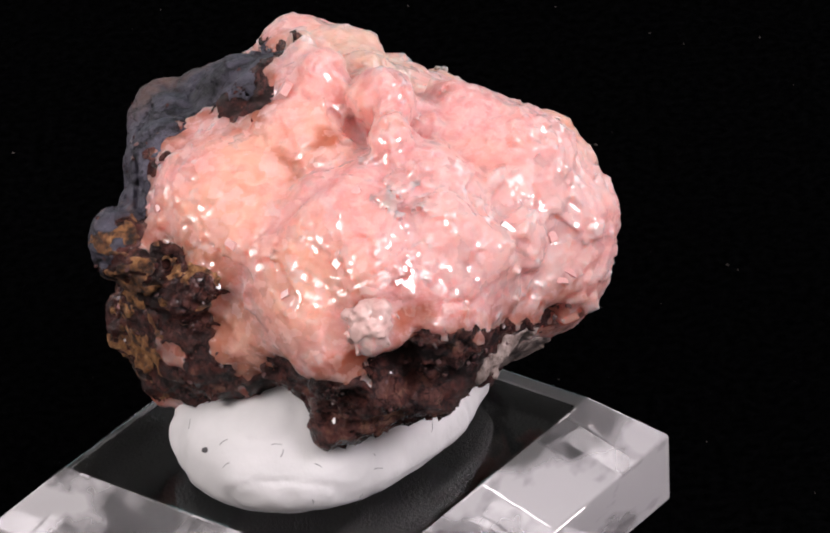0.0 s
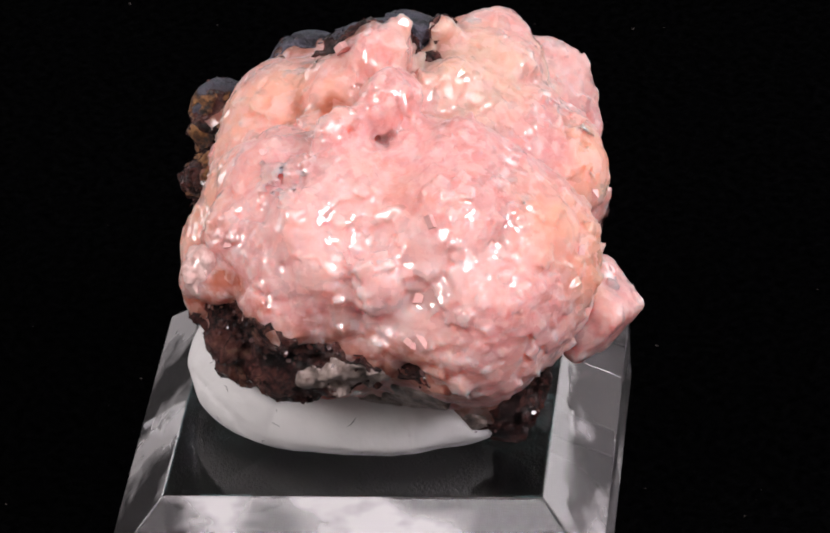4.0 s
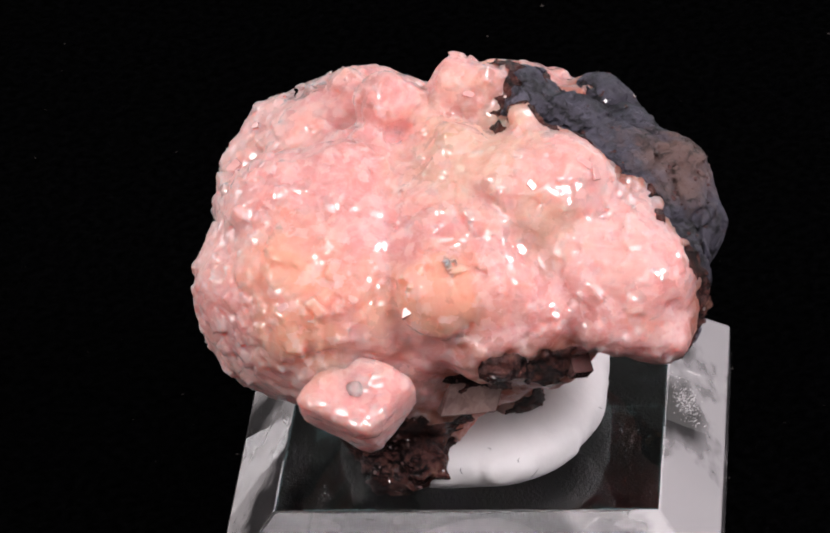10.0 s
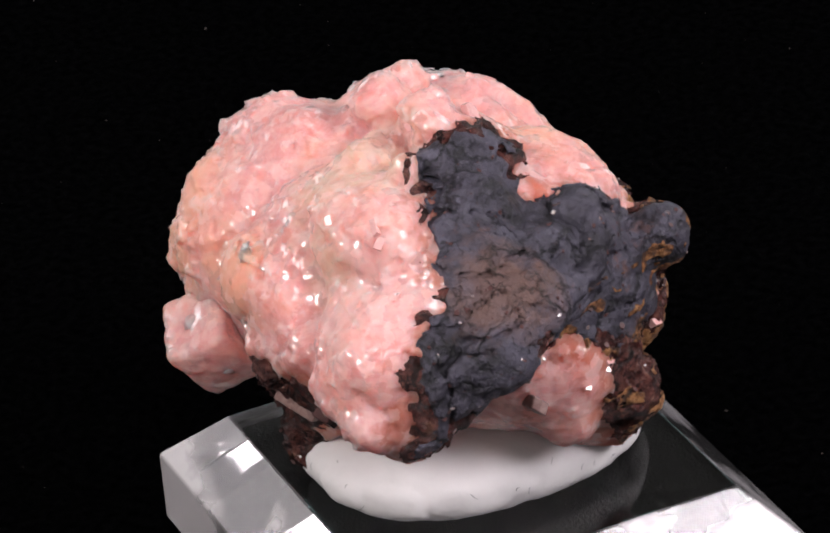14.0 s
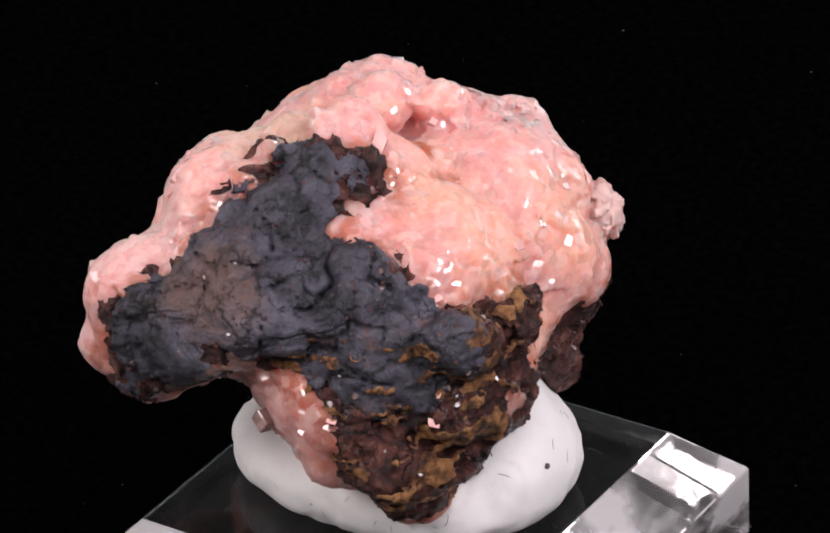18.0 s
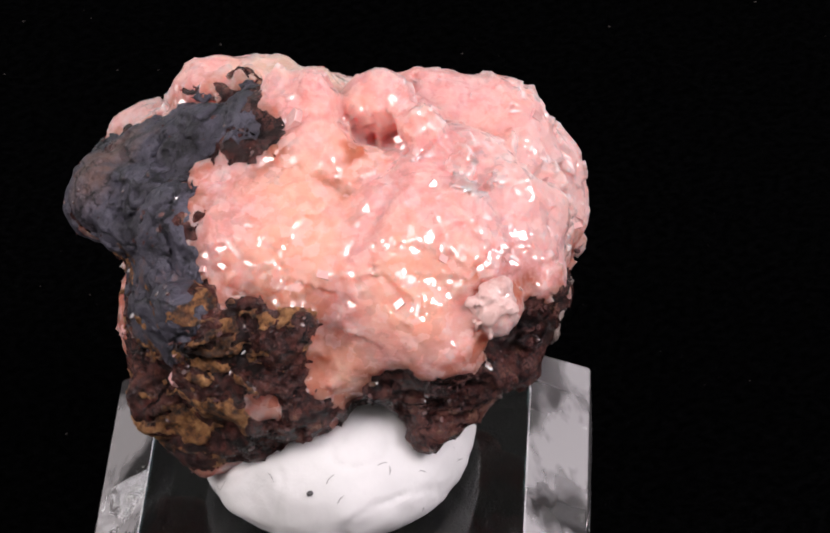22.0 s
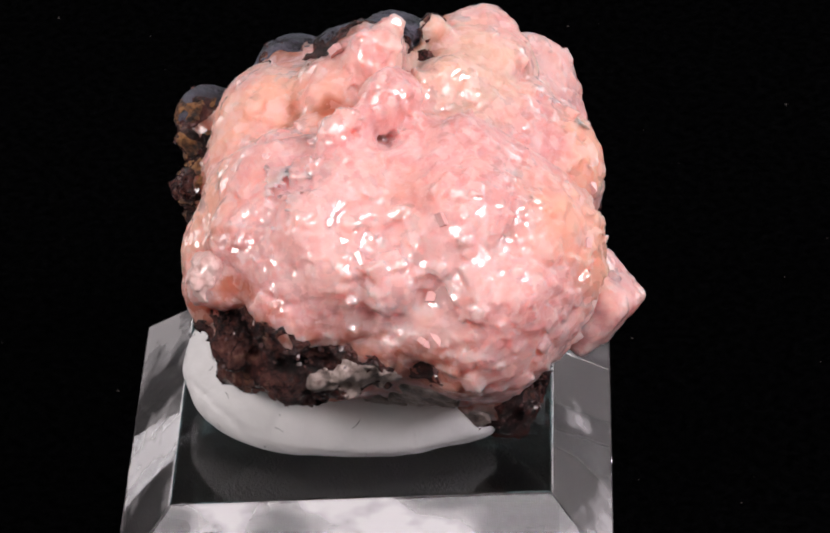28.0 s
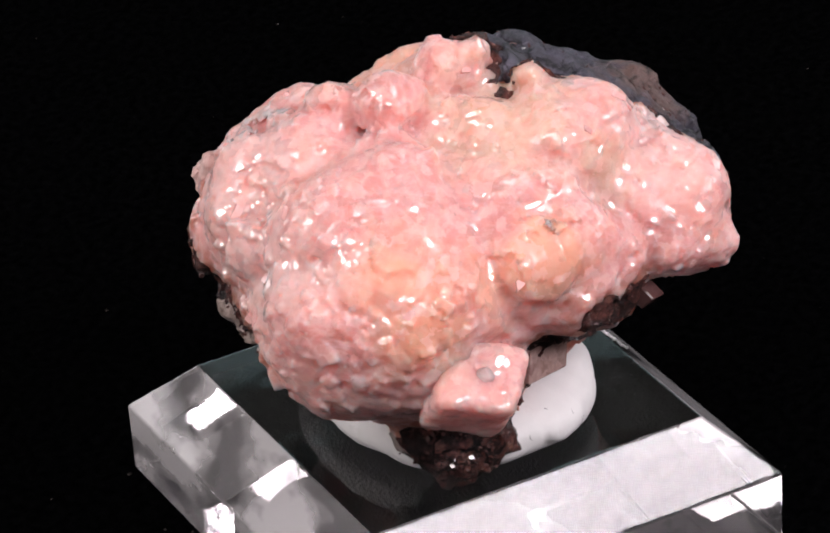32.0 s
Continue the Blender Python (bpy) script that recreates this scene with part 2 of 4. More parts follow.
DUST = earth_material("dust", ((0.3, (0.006, 0.005, 0.005)), (0.7, (0.03, 0.022, 0.018))), 0.9)


# ---- shaping ----
def thing(name, at, label, category):
    ob = new(name)
    ob.empty_display_size = 0.01
    ob.matrix_world = pose(*at)
    return tagged(ob, label, category)


def mesh_part(name, verts, faces, mat, parent, label="", smooth=True):
    me = bpy.data.meshes.new(name)
    me.from_pydata(verts.tolist() if isinstance(verts, np.ndarray) else verts, [], faces.tolist() if isinstance(faces, np.ndarray) else faces)
    me.materials.append(mat)
    if smooth:
        me.polygons.foreach_set("use_smooth", [True] * len(me.polygons))
    me.update()
    ob = new(name, me)
    if parent is not None:
        ob.parent = parent
    if label:
        tagged(ob, label)
    return ob


class Grid:
    """A block of space cut into small cells, in millimetres."""

    def __init__(self, low, high, step):
        self.low, self.step = np.array(low, float), step
        self.shape = tuple(int((b - a) / step) + 1 for a, b in zip(low, high))
        self.axes = [low[i] + step * np.arange(self.shape[i]) for i in range(3)]

    def union(self, lobes, soft, grow=0.0):
        """Rounded union of lobes (x, y, z, radius): below zero inside."""
        acc = np.zeros(self.shape, np.float32)
        for x, y, z, r in lobes:
            reach = r + 4 * soft + 2.0
            sl, ax = [], []
            for i, c in enumerate((x, y, z)):
                a = max(0, int((c - reach - self.low[i]) / self.step))
                b = min(self.shape[i], int((c + reach - self.low[i]) / self.step) + 2)
                sl.append(slice(a, b))
                ax.append(((self.axes[i][a:b] - c) ** 2).astype(np.float32))
            d = np.sqrt(ax[0][:, None, None] + ax[1][None, :, None] + ax[2][None, None, :]) - np.float32(r + grow)
            acc[tuple(sl)] += np.exp(np.clip(-d / soft, -40, 40))
        return np.where(acc > 0, -soft * np.log(np.maximum(acc, 1e-30)), 9.0).astype(np.float32)

    def near(self, field, reach):
        idx = np.argwhere(np.abs(field) < reach)
        return tuple(idx.T), self.low + idx * self.step


TABLE = np.random.RandomState(11).rand(1 << 16, 7).astype(np.float32)


def cell_code(i, seed):
    """One row of the random table for each whole-numbered cell."""
    n = (i[:, 0] * 7919 + i[:, 1] * 104729 + i[:, 2] * 15485863 + seed * 49979687).astype(np.int64)
    return (n ^ (n >> 9)) & 0xFFFF


def value_noise(p, size, seed):
    q = p / size
    i = np.floor(q).astype(np.int32)
    f = (q - i).astype(np.float32)
    f = f * f * (3 - 2 * f)
    i = i.astype(np.int64)
    out = np.zeros(len(p), np.float32)
    for dx in (0, 1):
        for dy in (0, 1):
            for dz in (0, 1):
                w = (f[:, 0] if dx else 1 - f[:, 0]) * (f[:, 1] if dy else 1 - f[:, 1]) * (f[:, 2] if dz else 1 - f[:, 2])
                out += w * TABLE[cell_code(i + np.array([dx, dy, dz]), seed), 0]
    return out * 2 - 1


def rough_noise(p, size, seed, octaves=4):
    return sum(value_noise(p, size / 2 ** k, seed + k) * 0.55 ** k for k in range(octaves))


def crystal_steps(p, size, seed, lean, lift, lap=0.0):
    """Relief of crowded flat crystal faces: each cell is a plane with its own lean and height."""
    q = (p / size).astype(np.float32)
    i = np.floor(q).astype(np.int64)
    best = np.full(len(p), 9.0, np.float32)
    value = np.zeros(len(p), np.float32)
    for dx in (-1, 0, 1):
        for dy in (-1, 0, 1):
            for dz in (-1, 0, 1):
                c = i + np.array([dx, dy, dz])
                row = TABLE[cell_code(c, seed)]
                d = q - c - row[:, :3]
                dist = np.einsum("ij,ij->i", d, d)
                near = dist < best
                v = (row[:, 6] - 0.5) * lift + np.einsum("ij,ij->i", d, row[:, 3:6] + np.array([-0.5, -0.5, lap - 0.5], np.float32)) * (size * lean)
                best = np.where(near, dist, best)
                value = np.where(near, v, value)
    return value


def skin(grid, field):
    """The surface where the field crosses zero, as corners and four-sided faces."""
    inside = field < 0
    nx, ny, nz = field.shape
    total = np.zeros((nx - 1, ny - 1, nz - 1), np.int8)
    corners = [(a, b, c) for a in (0, 1) for b in (0, 1) for c in (0, 1)]
    for a, b, c in corners:
        total += inside[a:nx - 1 + a, b:ny - 1 + b, c:nz - 1 + c]
    cells = np.argwhere((total > 0) & (total < 8))
    number = np.full(total.shape, -1, np.int64)
    number[tuple(cells.T)] = np.arange(len(cells))
    place, count = np.zeros((len(cells), 3)), np.zeros(len(cells))
    for a in corners:
        for axis in range(3):
            if a[axis]:
                continue
            b = list(a)
            b[axis] = 1
            va = field[tuple((cells + np.array(a)).T)].astype(float)
            vb = field[tuple((cells + np.array(b)).T)].astype(float)
            cross = (va < 0) != (vb < 0)
            t = np.where(cross, va / np.where(cross, va - vb, 1), 0)
            pt = np.array(a, float) + t[:, None] * np.eye(3)[axis]
            place += np.where(cross[:, None], pt, 0)
            count += cross
    verts = grid.low + (cells + place / count[:, None]) * grid.step
    faces = []
    for axis in range(3):
        u, v = (axis + 1) % 3, (axis + 2) % 3
        lo, hi = [slice(1, -1)] * 3, [slice(1, -1)] * 3
        lo[axis], hi[axis] = slice(0, -1), slice(1, None)
        a, b = inside[tuple(lo)], inside[tuple(hi)]
        e = np.argwhere(a != b)
        off = np.ones(3, int)
        off[axis] = 0
        e = e + off
        flip = inside[tuple(e.T)]
        du, dv = np.eye(3, dtype=int)[u], np.eye(3, dtype=int)[v]
        quad = np.stack([number[tuple((e - du - dv).T)], number[tuple((e - dv).T)], number[tuple(e.T)], number[tuple((e - du).T)]], 1)
        quad = np.where(flip[:, None], quad, quad[:, ::-1])
        faces.append(quad[(quad >= 0).all(1)])
    return verts, np.concatenate(faces)


# ---- the turning table and the cloth ----
def lathe_rings(profile, count):
    verts, faces = [], []
    for r, z in profile:
        for k in range(count):
            a = 2 * math.pi * k / count
            verts.append((r * math.cos(a), r * math.sin(a), z))
    for j in range(len(profile) - 1):
        for k in range(count):
            k2 = (k + 1) % count
            faces.append((j * count + k, j * count + k2, (j + 1) * count + k2, (j + 1) * count + k))
    faces.append(tuple(range((len(profile) - 1) * count, len(profile) * count)))
    faces.append(tuple(reversed(range(count))))
    return verts, faces


def build_turntable():
    table = thing("turntable", (0, 0, -0.02), "round turntable covered with dusty black velvet", "turntable")
    v, f = lathe_rings([(0.158, 0.0), (0.16, 0.002), (0.16, 0.017), (0.158, 0.0195), (0.155, 0.02)], 96)
    mesh_part("velvet_disc", v, f, VELVET, table, smooth=False)
    rng = random.Random(9)
    verts, faces = [], []
    for k in range(420):
        r, a = 0.155 * math.sqrt(rng.random()), rng.uniform(0, 2 * math.pi)
        size = rng.choice((0.00006, 0.0001, 0.00015, 0.0003)) * rng.uniform(0.6, 1.2)
        c = Vector((r * math.cos(a), r * math.sin(a), 0.0201))
        n = len(verts)
        for j in range(5):
            b = a + j * 2 * math.pi / 5
            verts.append(c + Vector((size * rng.uniform(0.4, 1) * math.cos(b), size * rng.uniform(0.4, 1) * math.sin(b), 0)))
        verts.append(c + Vector((0, 0, size * 0.7)))
        faces += [(n + j, n + (j + 1) % 5, n + 5) for j in range(5)]
    tagged(mesh_part("dust", verts, faces, DUST, table, "faint dust flecks", False), kind="stuff")
    return table


# ---- acrylic base ----
BASE_AT, BASE_TURN = (-8.21, 0.80), 51.48


def build_base():
    base = thing("display_base", (BASE_AT[0] * MM, BASE_AT[1] * MM, 0.0003, 0, 0, BASE_TURN), "clear acrylic display block with wide sloping top edges", "display base")
    bm = bmesh.new()
    rings = []
    for half, z in ((24.9, 0.0), (25.0, 7.84), (19.12, 13.8)):
        rings.append([bm.verts.new((sx * half * MM, sy * half * MM, z * MM)) for sx, sy in ((-1, -1), (1, -1), (1, 1), (-1, 1))])
    for lo, hi in zip(rings, rings[1:]):
        for k in range(4):
            bm.faces.new((lo[k], lo[(k + 1) % 4], hi[(k + 1) % 4], hi[k]))
    bm.faces.new(rings[-1])
    bm.faces.new(rings[0][::-1])
    bmesh.ops.bevel(bm, geom=list(bm.edges), offset=0.00022, segments=2, affect="EDGES", profile=0.5)
    me = bpy.data.meshes.new("block")
    bm.to_mesh(me)
    bm.free()
    me.materials.append(ACRYLIC)
    me.materials.append(SLOPE)
    me.materials.append(SIDE_GLEAM)
    for face in me.polygons:
        face.material_index = 0 if abs(face.normal.z) > 0.95 else 1 if face.normal.z > 0.4 else 2
    ob = new("block", me)
    ob.parent = base
    rng = random.Random(21)
    verts, faces = [], []
    for k in range(260):
        along, down = -3.7 + rng.gauss(0, 1.7), 2.9 + rng.gauss(0, 1.0)
        down = min(5.6, max(0.3, down))
        y, z = 19.12 + down * 0.70, 13.8 - down * 0.714
        size = rng.uniform(0.04, 0.16)
        n = len(verts)
        for a in range(4):
            t = a * math.pi / 2 + k
            du, dv = size * rng.uniform(0.4, 1) * math.cos(t), size * rng.uniform(0.4, 1) * math.sin(t)
            verts.append(((along + du) * MM, (y + dv * 0.7 + 0.03) * MM, (z - dv * 0.71 + 0.03) * MM))
        verts.append((along * MM, (y + 0.07) * MM, (z + 0.07) * MM))
        faces += [(n + a, n + (a + 1) % 4, n + 4) for a in range(4)]
    tagged(mesh_part("powder", verts, faces, PUTTY, base, "white powder smudge", False), kind="stuff")
    return base


# ---- white putty ----
def putty_field(g):
    """A pressed oval lump: long axis at 51 degrees, taller at one end."""
    x, y, z = (a.astype(np.float32) for a in g.axes)
    dx, dy = x[:, None, None] + 7.67, y[None, :, None] - 0.96
    u, v = dx * 0.629 + dy * 0.777, dx * 0.777 - dy * 0.629
    zz = z[None, None, :] + 7.6
    tall = np.where(zz > 0, 5.6 - 0.09 * u, 5.0)
    r = ((np.abs(u) / 17.6) ** 2.4 + (np.abs(v) / 13.8) ** 2.4 + (np.abs(zz) / tall) ** 2.4) ** (1 / 2.4)
    return ((r - 1) * 9.0).astype(np.float32)


def hair(length, width):
    """A short thin bent fibre along x."""
    v, f = [], []
    for k in range(5):
        t = k / 4 - 0.5
        b = 0.12 * length * (4 * t * t - 1)
        w = width * (1 - 1.2 * t * t)
        for a in range(4):
            v.append((t * length, b + w * math.cos(a * math.pi / 2), w * 0.6 * math.sin(a * math.pi / 2)))
    for k in range(4):
        for a in range(4):
            a2 = (a + 1) % 4
            f.append((k * 4 + a, k * 4 + a2, k * 4 + 4 + a2, k * 4 + 4 + a))
    return v, f


def build_putty():
    putty = thing("mounting_putty", (0, 0, 0), "lump of white mounting putty pressed under the specimen", "putty")
    g = Grid((-32, -26, -14), (18, 26, 4), 0.4)
    d = np.minimum(putty_field(g), 50)
    bulge = g.union([(-16.3, -9.2, -5.8, 4.6), (-13.0, -9.0, -4.2, 5.0), (-9.0, -8.5, -3.4, 4.6)], 1.2)
    d = -1.2 * np.log(np.exp(-np.clip(d, -30, 30) / 1.2) + np.exp(-np.clip(bulge, -30, 30) / 1.2))
    where, p = g.near(d, 2.5)
    fold = np.abs(value_noise(p * np.array([1, 1, 1.8]), 7.0, 33))
    d[where] += (0.22 * rough_noise(p, 6.0, 31, 3) + 0.16 * np.clip(1 - fold / 0.12, 0, 1)).astype(np.float32)
    d = np.maximum(d, (-11.25 - g.axes[2]).astype(np.float32)[None, None, :])
    v, f = skin(g, d)
    v = (v + np.array([0, 0, GROUND])) * MM
    lump = mesh_part("lump", v, f, PUTTY, putty)
    rng = random.Random(5)
    hv, hf = hair(1.0 * MM, 0.035 * MM)
    me = bpy.data.meshes.new("fibre")
    me.from_pydata(hv, [], hf)
    me.materials.append(FIBRE)
    normals = np.array([n.vector for n in lump.data.vertex_normals])
    outer = [k for k in range(len(v)) if v[k][2] > 0.0150 and normals[k][2] < 0.8 and abs(normals[k][2]) < 0.95]
    for k in rng.sample(outer, 48):
        ob = new("fibre", me)
        ob.parent = putty
        turn = Vector(normals[k]).to_track_quat("Z", "Y").to_matrix().to_4x4()
        ob.matrix_local = Matrix.Translation(Vector(v[k]) + Vector(normals[k]) * 0.00002) @ turn @ pose(0, 0, 0, 0, 0, rng.uniform(0, 360)) @ Matrix.Diagonal((rng.uniform(0.4, 1.3), rng.uniform(0.7, 1.3), 1, 1))
    bm = bmesh.new()
    bmesh.ops.create_icosphere(bm, subdivisions=1, radius=0.33 * MM)
    for q in bm.verts:
        q.co.x *= 1.4
    me = bpy.data.meshes.new("speck")
    bm.to_mesh(me)
    bm.free()
    me.materials.append(FIBRE)
    ob = new("speck", me)
    ob.parent = putty
    spot = min(range(len(v)), key=lambda k: (v[k][0] + 0.020) ** 2 + (v[k][1] + 0.012) ** 2 + (v[k][2] - 0.0211) ** 2)
    ob.location = v[spot]
    return putty


# ---- the mineral specimen: lobes (x, y, z, radius) in millimetres ----
CORE = (
    (-9.2, 2.7, 8.5, 12.6), (-6.5, 1.5, 9.9, 12.3), (0.2, -1.9, 10.2, 11.4), (-10.2, 5.2, 11.5, 11.3), (6.3, 2.9, 10.9, 11.0), (-4.7, 1.0, 7.0, 11.2),
    (-13.1, 5.0, 9.2, 10.4), (2.3, 2.7, 5.3, 10.1), (3.9, 2.0, 5.6, 9.9), (-12.2, 1.9, 13.7, 9.9), (-3.8, 8.8, 12.9, 10.2), (7.5, 3.6, 14.6, 9.7),
    (-0.8, 11.3, 15.0, 9.4), (-14.0, 1.2, 9.4, 9.8), (10.2, 4.4, 10.2, 9.4), (-13.8, 2.2, 11.4, 9.2), (-17.4, 7.1, 8.7, 8.5), (8.1, 0.7, 6.7, 8.6),
    (6.0, 5.9, 10.9, 8.5), (-12.4, -2.2, 10.2, 8.4), (10.3, 7.2, 12.6, 8.1),
)
CREST = (
    (-5.8, 13.2, 19.2, 7.3), (6.3, 2.6, 20.2, 6.2), (2.6, -7.1, 20.7, 4.9), (-3.9, 16.1, 21.6, 4.9), (-9.0, 1.2, 23.0, 4.8), (-8.5, 17.7, 23.0, 4.5),
    (-0.1, 0.5, 27.4, 3.1), (-14.3, 11.1, 22.7, 4.1), (-10.6, 6.1, 25.3, 3.9), (-17.4, 5.7, 20.5, 3.3), (4.8, -13.1, 20.2, 3.1), (-2.2, 4.9, 24.0, 2.8),
    (-22.0, 4.4, 19.8, 3.8), (-6.0, 3.4, 28.7, 2.5), (-17.9, 14.7, 20.3, 2.9), (0.3, -5.6, 26.2, 2.3), (-1.9, 9.6, 24.9, 2.5), (-21.7, 10.5, 20.7, 2.1),
    (-0.3, -13.7, 20.6, 2.1), (-7.8, 12.1, 27.9, 1.1), (-11.8, 23.9, 19.2, 1.4), (-15.0, 4.2, 25.9, 1.2), (-7.9, 6.4, 29.3, 1.2),
)
FRONT_HIGH = (
    (1.7, -7.0, 12.6, 8.2), (3.8, -10.0, 12.7, 7.4), (-4.1, -9.2, 17.6, 7.4), (3.8, -6.7, 18.2, 5.6), (-11.6, -7.5, 15.8, 5.5), (2.6, -14.0, 15.2, 4.9),
    (-7.8, -14.3, 12.5, 4.7), (-2.3, -15.6, 17.0, 3.8), (4.6, -16.4, 11.4, 3.5), (-8.9, -12.3, 15.9, 3.5), (8.4, -12.9, 16.9, 3.0), (-0.8, -19.5, 12.9, 1.5),
    (-3.0, -21.1, 13.3, 1.5),
)
FRONT_LOW = (
    (-6.8, -9.7, 9.5, 7.5), (0.0, -8.9, 5.0, 7.1), (-0.4, -1.6, 1.3, 6.6), (-11.5, -9.0, 9.2, 5.2), (-2.7, -12.7, 3.2, 4.7), (5.0, -13.8, 5.9, 3.4),
    (-6.5, -14.8, 7.2, 3.4), (-6.6, -13.9, -0.2, 2.7), (-6.1, -17.5, 9.9, 3.0), (2.2, -15.9, 3.9, 2.4), (-3.2, -8.8, -2.0, 2.7), (-2.6, -18.5, 5.3, 1.8),
)
SIDE = (
    (2.6, 9.0, 5.7, 6.9), (6.9, 5.6, 2.9, 6.7), (13.4, 0.5, 7.1, 7.1), (3.1, 7.8, 1.0, 6.8), (10.5, -0.8, 11.2, 6.6), (16.1, 0.0, 12.7, 6.0),
    (7.8, -7.8, 8.8, 5.5), (10.0, -2.9, 18.2, 5.0), (-1.6, 0.9, -2.1, 5.7), (15.2, 6.3, 11.3, 5.5), (12.9, -0.2, 19.8, 4.8), (15.6, -1.4, 9.8, 5.2),
    (12.7, -2.7, 16.3, 4.2), (14.5, 12.7, 4.6, 2.8), (15.8, 4.3, 16.9, 3.9), (13.9, -5.7, 10.3, 3.3), (6.4, 5.6, -5.0, 3.7), (-1.1, 1.6, -6.7, 2.5),
    (12.1, -9.5, 15.8, 2.4), (14.8, 15.0, 6.8, 1.2), (2.5, 5.4, -8.5, 2.2), (11.4, 15.6, 4.5, 1.5), (7.2, 8.4, -9.2, 1.8),
)
REAR_HIGH = (
    (-0.3, 12.7, 14.7, 8.3), (-10.2, 16.9, 14.4, 7.5), (-14.6, 17.6, 17.0, 5.9), (-13.2, 23.8, 12.2, 5.8), (-7.9, 22.1, 14.0, 4.5), (-8.8, 21.0, 15.3, 4.8),
    (-15.5, 21.5, 12.4, 4.5), (-11.4, 26.6, 15.5, 4.3), (4.9, 16.4, 15.5, 4.4), (-14.8, 23.4, 14.5, 3.9), (1.4, 19.5, 15.7, 3.7), (-3.0, 22.6, 12.8, 3.3),
    (-19.5, 21.4, 15.2, 3.6),
)
REAR_LOW = (
    (-5.8, 15.1, 10.1, 7.7), (4.8, 12.4, 11.7, 6.1), (-3.0, 12.2, 4.9, 6.5), (-4.2, 19.0, 8.0, 5.0), (1.5, 19.4, 9.9, 4.3), (-3.5, 4.5, -3.5, 4.6),
    (-13.5, 25.2, 8.2, 3.5), (-7.2, 26.2, 11.9, 3.2), (-11.4, 21.6, 7.2, 2.1), (-11.2, 29.3, 9.9, 2.5), (4.5, 11.8, -6.8, 2.2), (-6.3, 9.1, -3.6, 2.1),
)
FLANK_HIGH = (
    (-10.8, 8.4, 15.3, 8.3), (-14.9, 1.7, 15.9, 7.2), (-14.9, -2.1, 17.7, 7.1), (-12.9, 10.2, 13.9, 7.2), (-13.4, -4.8, 14.0, 6.8), (-17.7, 15.5, 15.3, 5.0),
    (-19.2, -1.7, 18.8, 3.9), (-22.1, 16.5, 18.0, 3.8), (-25.3, -4.5, 14.7, 2.4), (-21.7, 20.5, 15.0, 2.6), (-19.8, -9.9, 13.3, 2.1), (-23.9, 11.9, 17.1, 2.1),
    (-24.7, 7.8, 18.2, 1.2), (-27.8, -1.7, 16.4, 0.8),
)
FLANK_LOW = (
    (-19.3, -1.6, 8.4, 7.8), (-16.5, 1.4, 4.3, 7.5), (-14.2, 2.0, 2.9, 7.1), (-17.1, -5.2, 5.1, 6.4), (-21.3, 7.1, 6.9, 5.7), (-21.8, 2.6, 12.8, 5.8),
    (-19.7, 2.3, 0.0, 4.8), (-22.4, 1.1, -2.0, 4.3), (-20.2, -2.3, 0.4, 3.8), (-22.0, 8.7, 1.1, 3.0), (-26.1, 3.5, 2.3, 3.0), (-10.9, 1.8, -4.8, 2.8),
    (-17.4, 3.2, -4.8, 2.4),
)
LOBES = CORE + CREST + FRONT_HIGH + FRONT_LOW + SIDE + REAR_HIGH + REAR_LOW + FLANK_HIGH + FLANK_LOW
COATING = (
    (-21.5, 13.6, 21.9, 8.0), (-21.2, 24.9, 14.9, 6.5), (-29.3, 3.4, 15.3, 8.0), (-15.0, 11.1, 26.8, 5.2), (-26.1, 8.2, 18.7, 8.0), (-21.2, 14.8, 22.2, 8.0),
    (-28.9, -5.3, 17.0, 3.0), (-9.9, 10.1, 27.0, 2.2), (-17.9, 26.8, 9.5, 1.6), (-15.3, 3.0, 29.2, 3.0), (-16.1, 27.9, 7.3, 1.6), (-12.7, 7.3, 28.5, 1.6),
    (-15.0, 15.3, 24.4, 3.0), (-21.7, 20.8, 19.5, 5.2), (-25.2, 6.5, 24.3, 5.2),
)
MATRIX = (
    (-26.5, -0.6, 4.7, 8.0), (3.1, -18.3, 4.5, 8.0), (-24.6, -7.7, 8.5, 8.0), (-8.8, -15.3, 0.9, 8.0), (7.0, 11.2, -4.4, 5.2), (-27.5, 1.0, 4.0, 8.0),
    (-1.9, 23.8, 7.1, 3.0), (-26.7, -5.7, 17.6, 2.2), (-23.4, -7.5, 3.1, 8.0), (-18.8, -12.0, 13.7, 2.2), (-28.2, 8.0, 12.8, 4.0), (15.9, -9.1, 5.4, 3.0),
    (10.6, -14.8, 4.9, 5.2), (9.5, 9.3, -6.0, 5.6), (2.1, 17.4, 4.2, 3.0), (-16.0, 28.9, 9.7, 1.6), (2.5, 14.1, -2.0, 2.2), (-5.6, -18.9, 0.8, 8.0),
    (3.4, 23.0, 8.5, 2.2), (-24.9, 10.7, 12.0, 1.6), (-26.9, 0.4, -0.6, 5.2), (-21.3, -9.7, 15.0, 1.6), (-17.4, 28.1, 12.3, 2.2), (-25.3, 13.4, 12.9, 2.2),
)
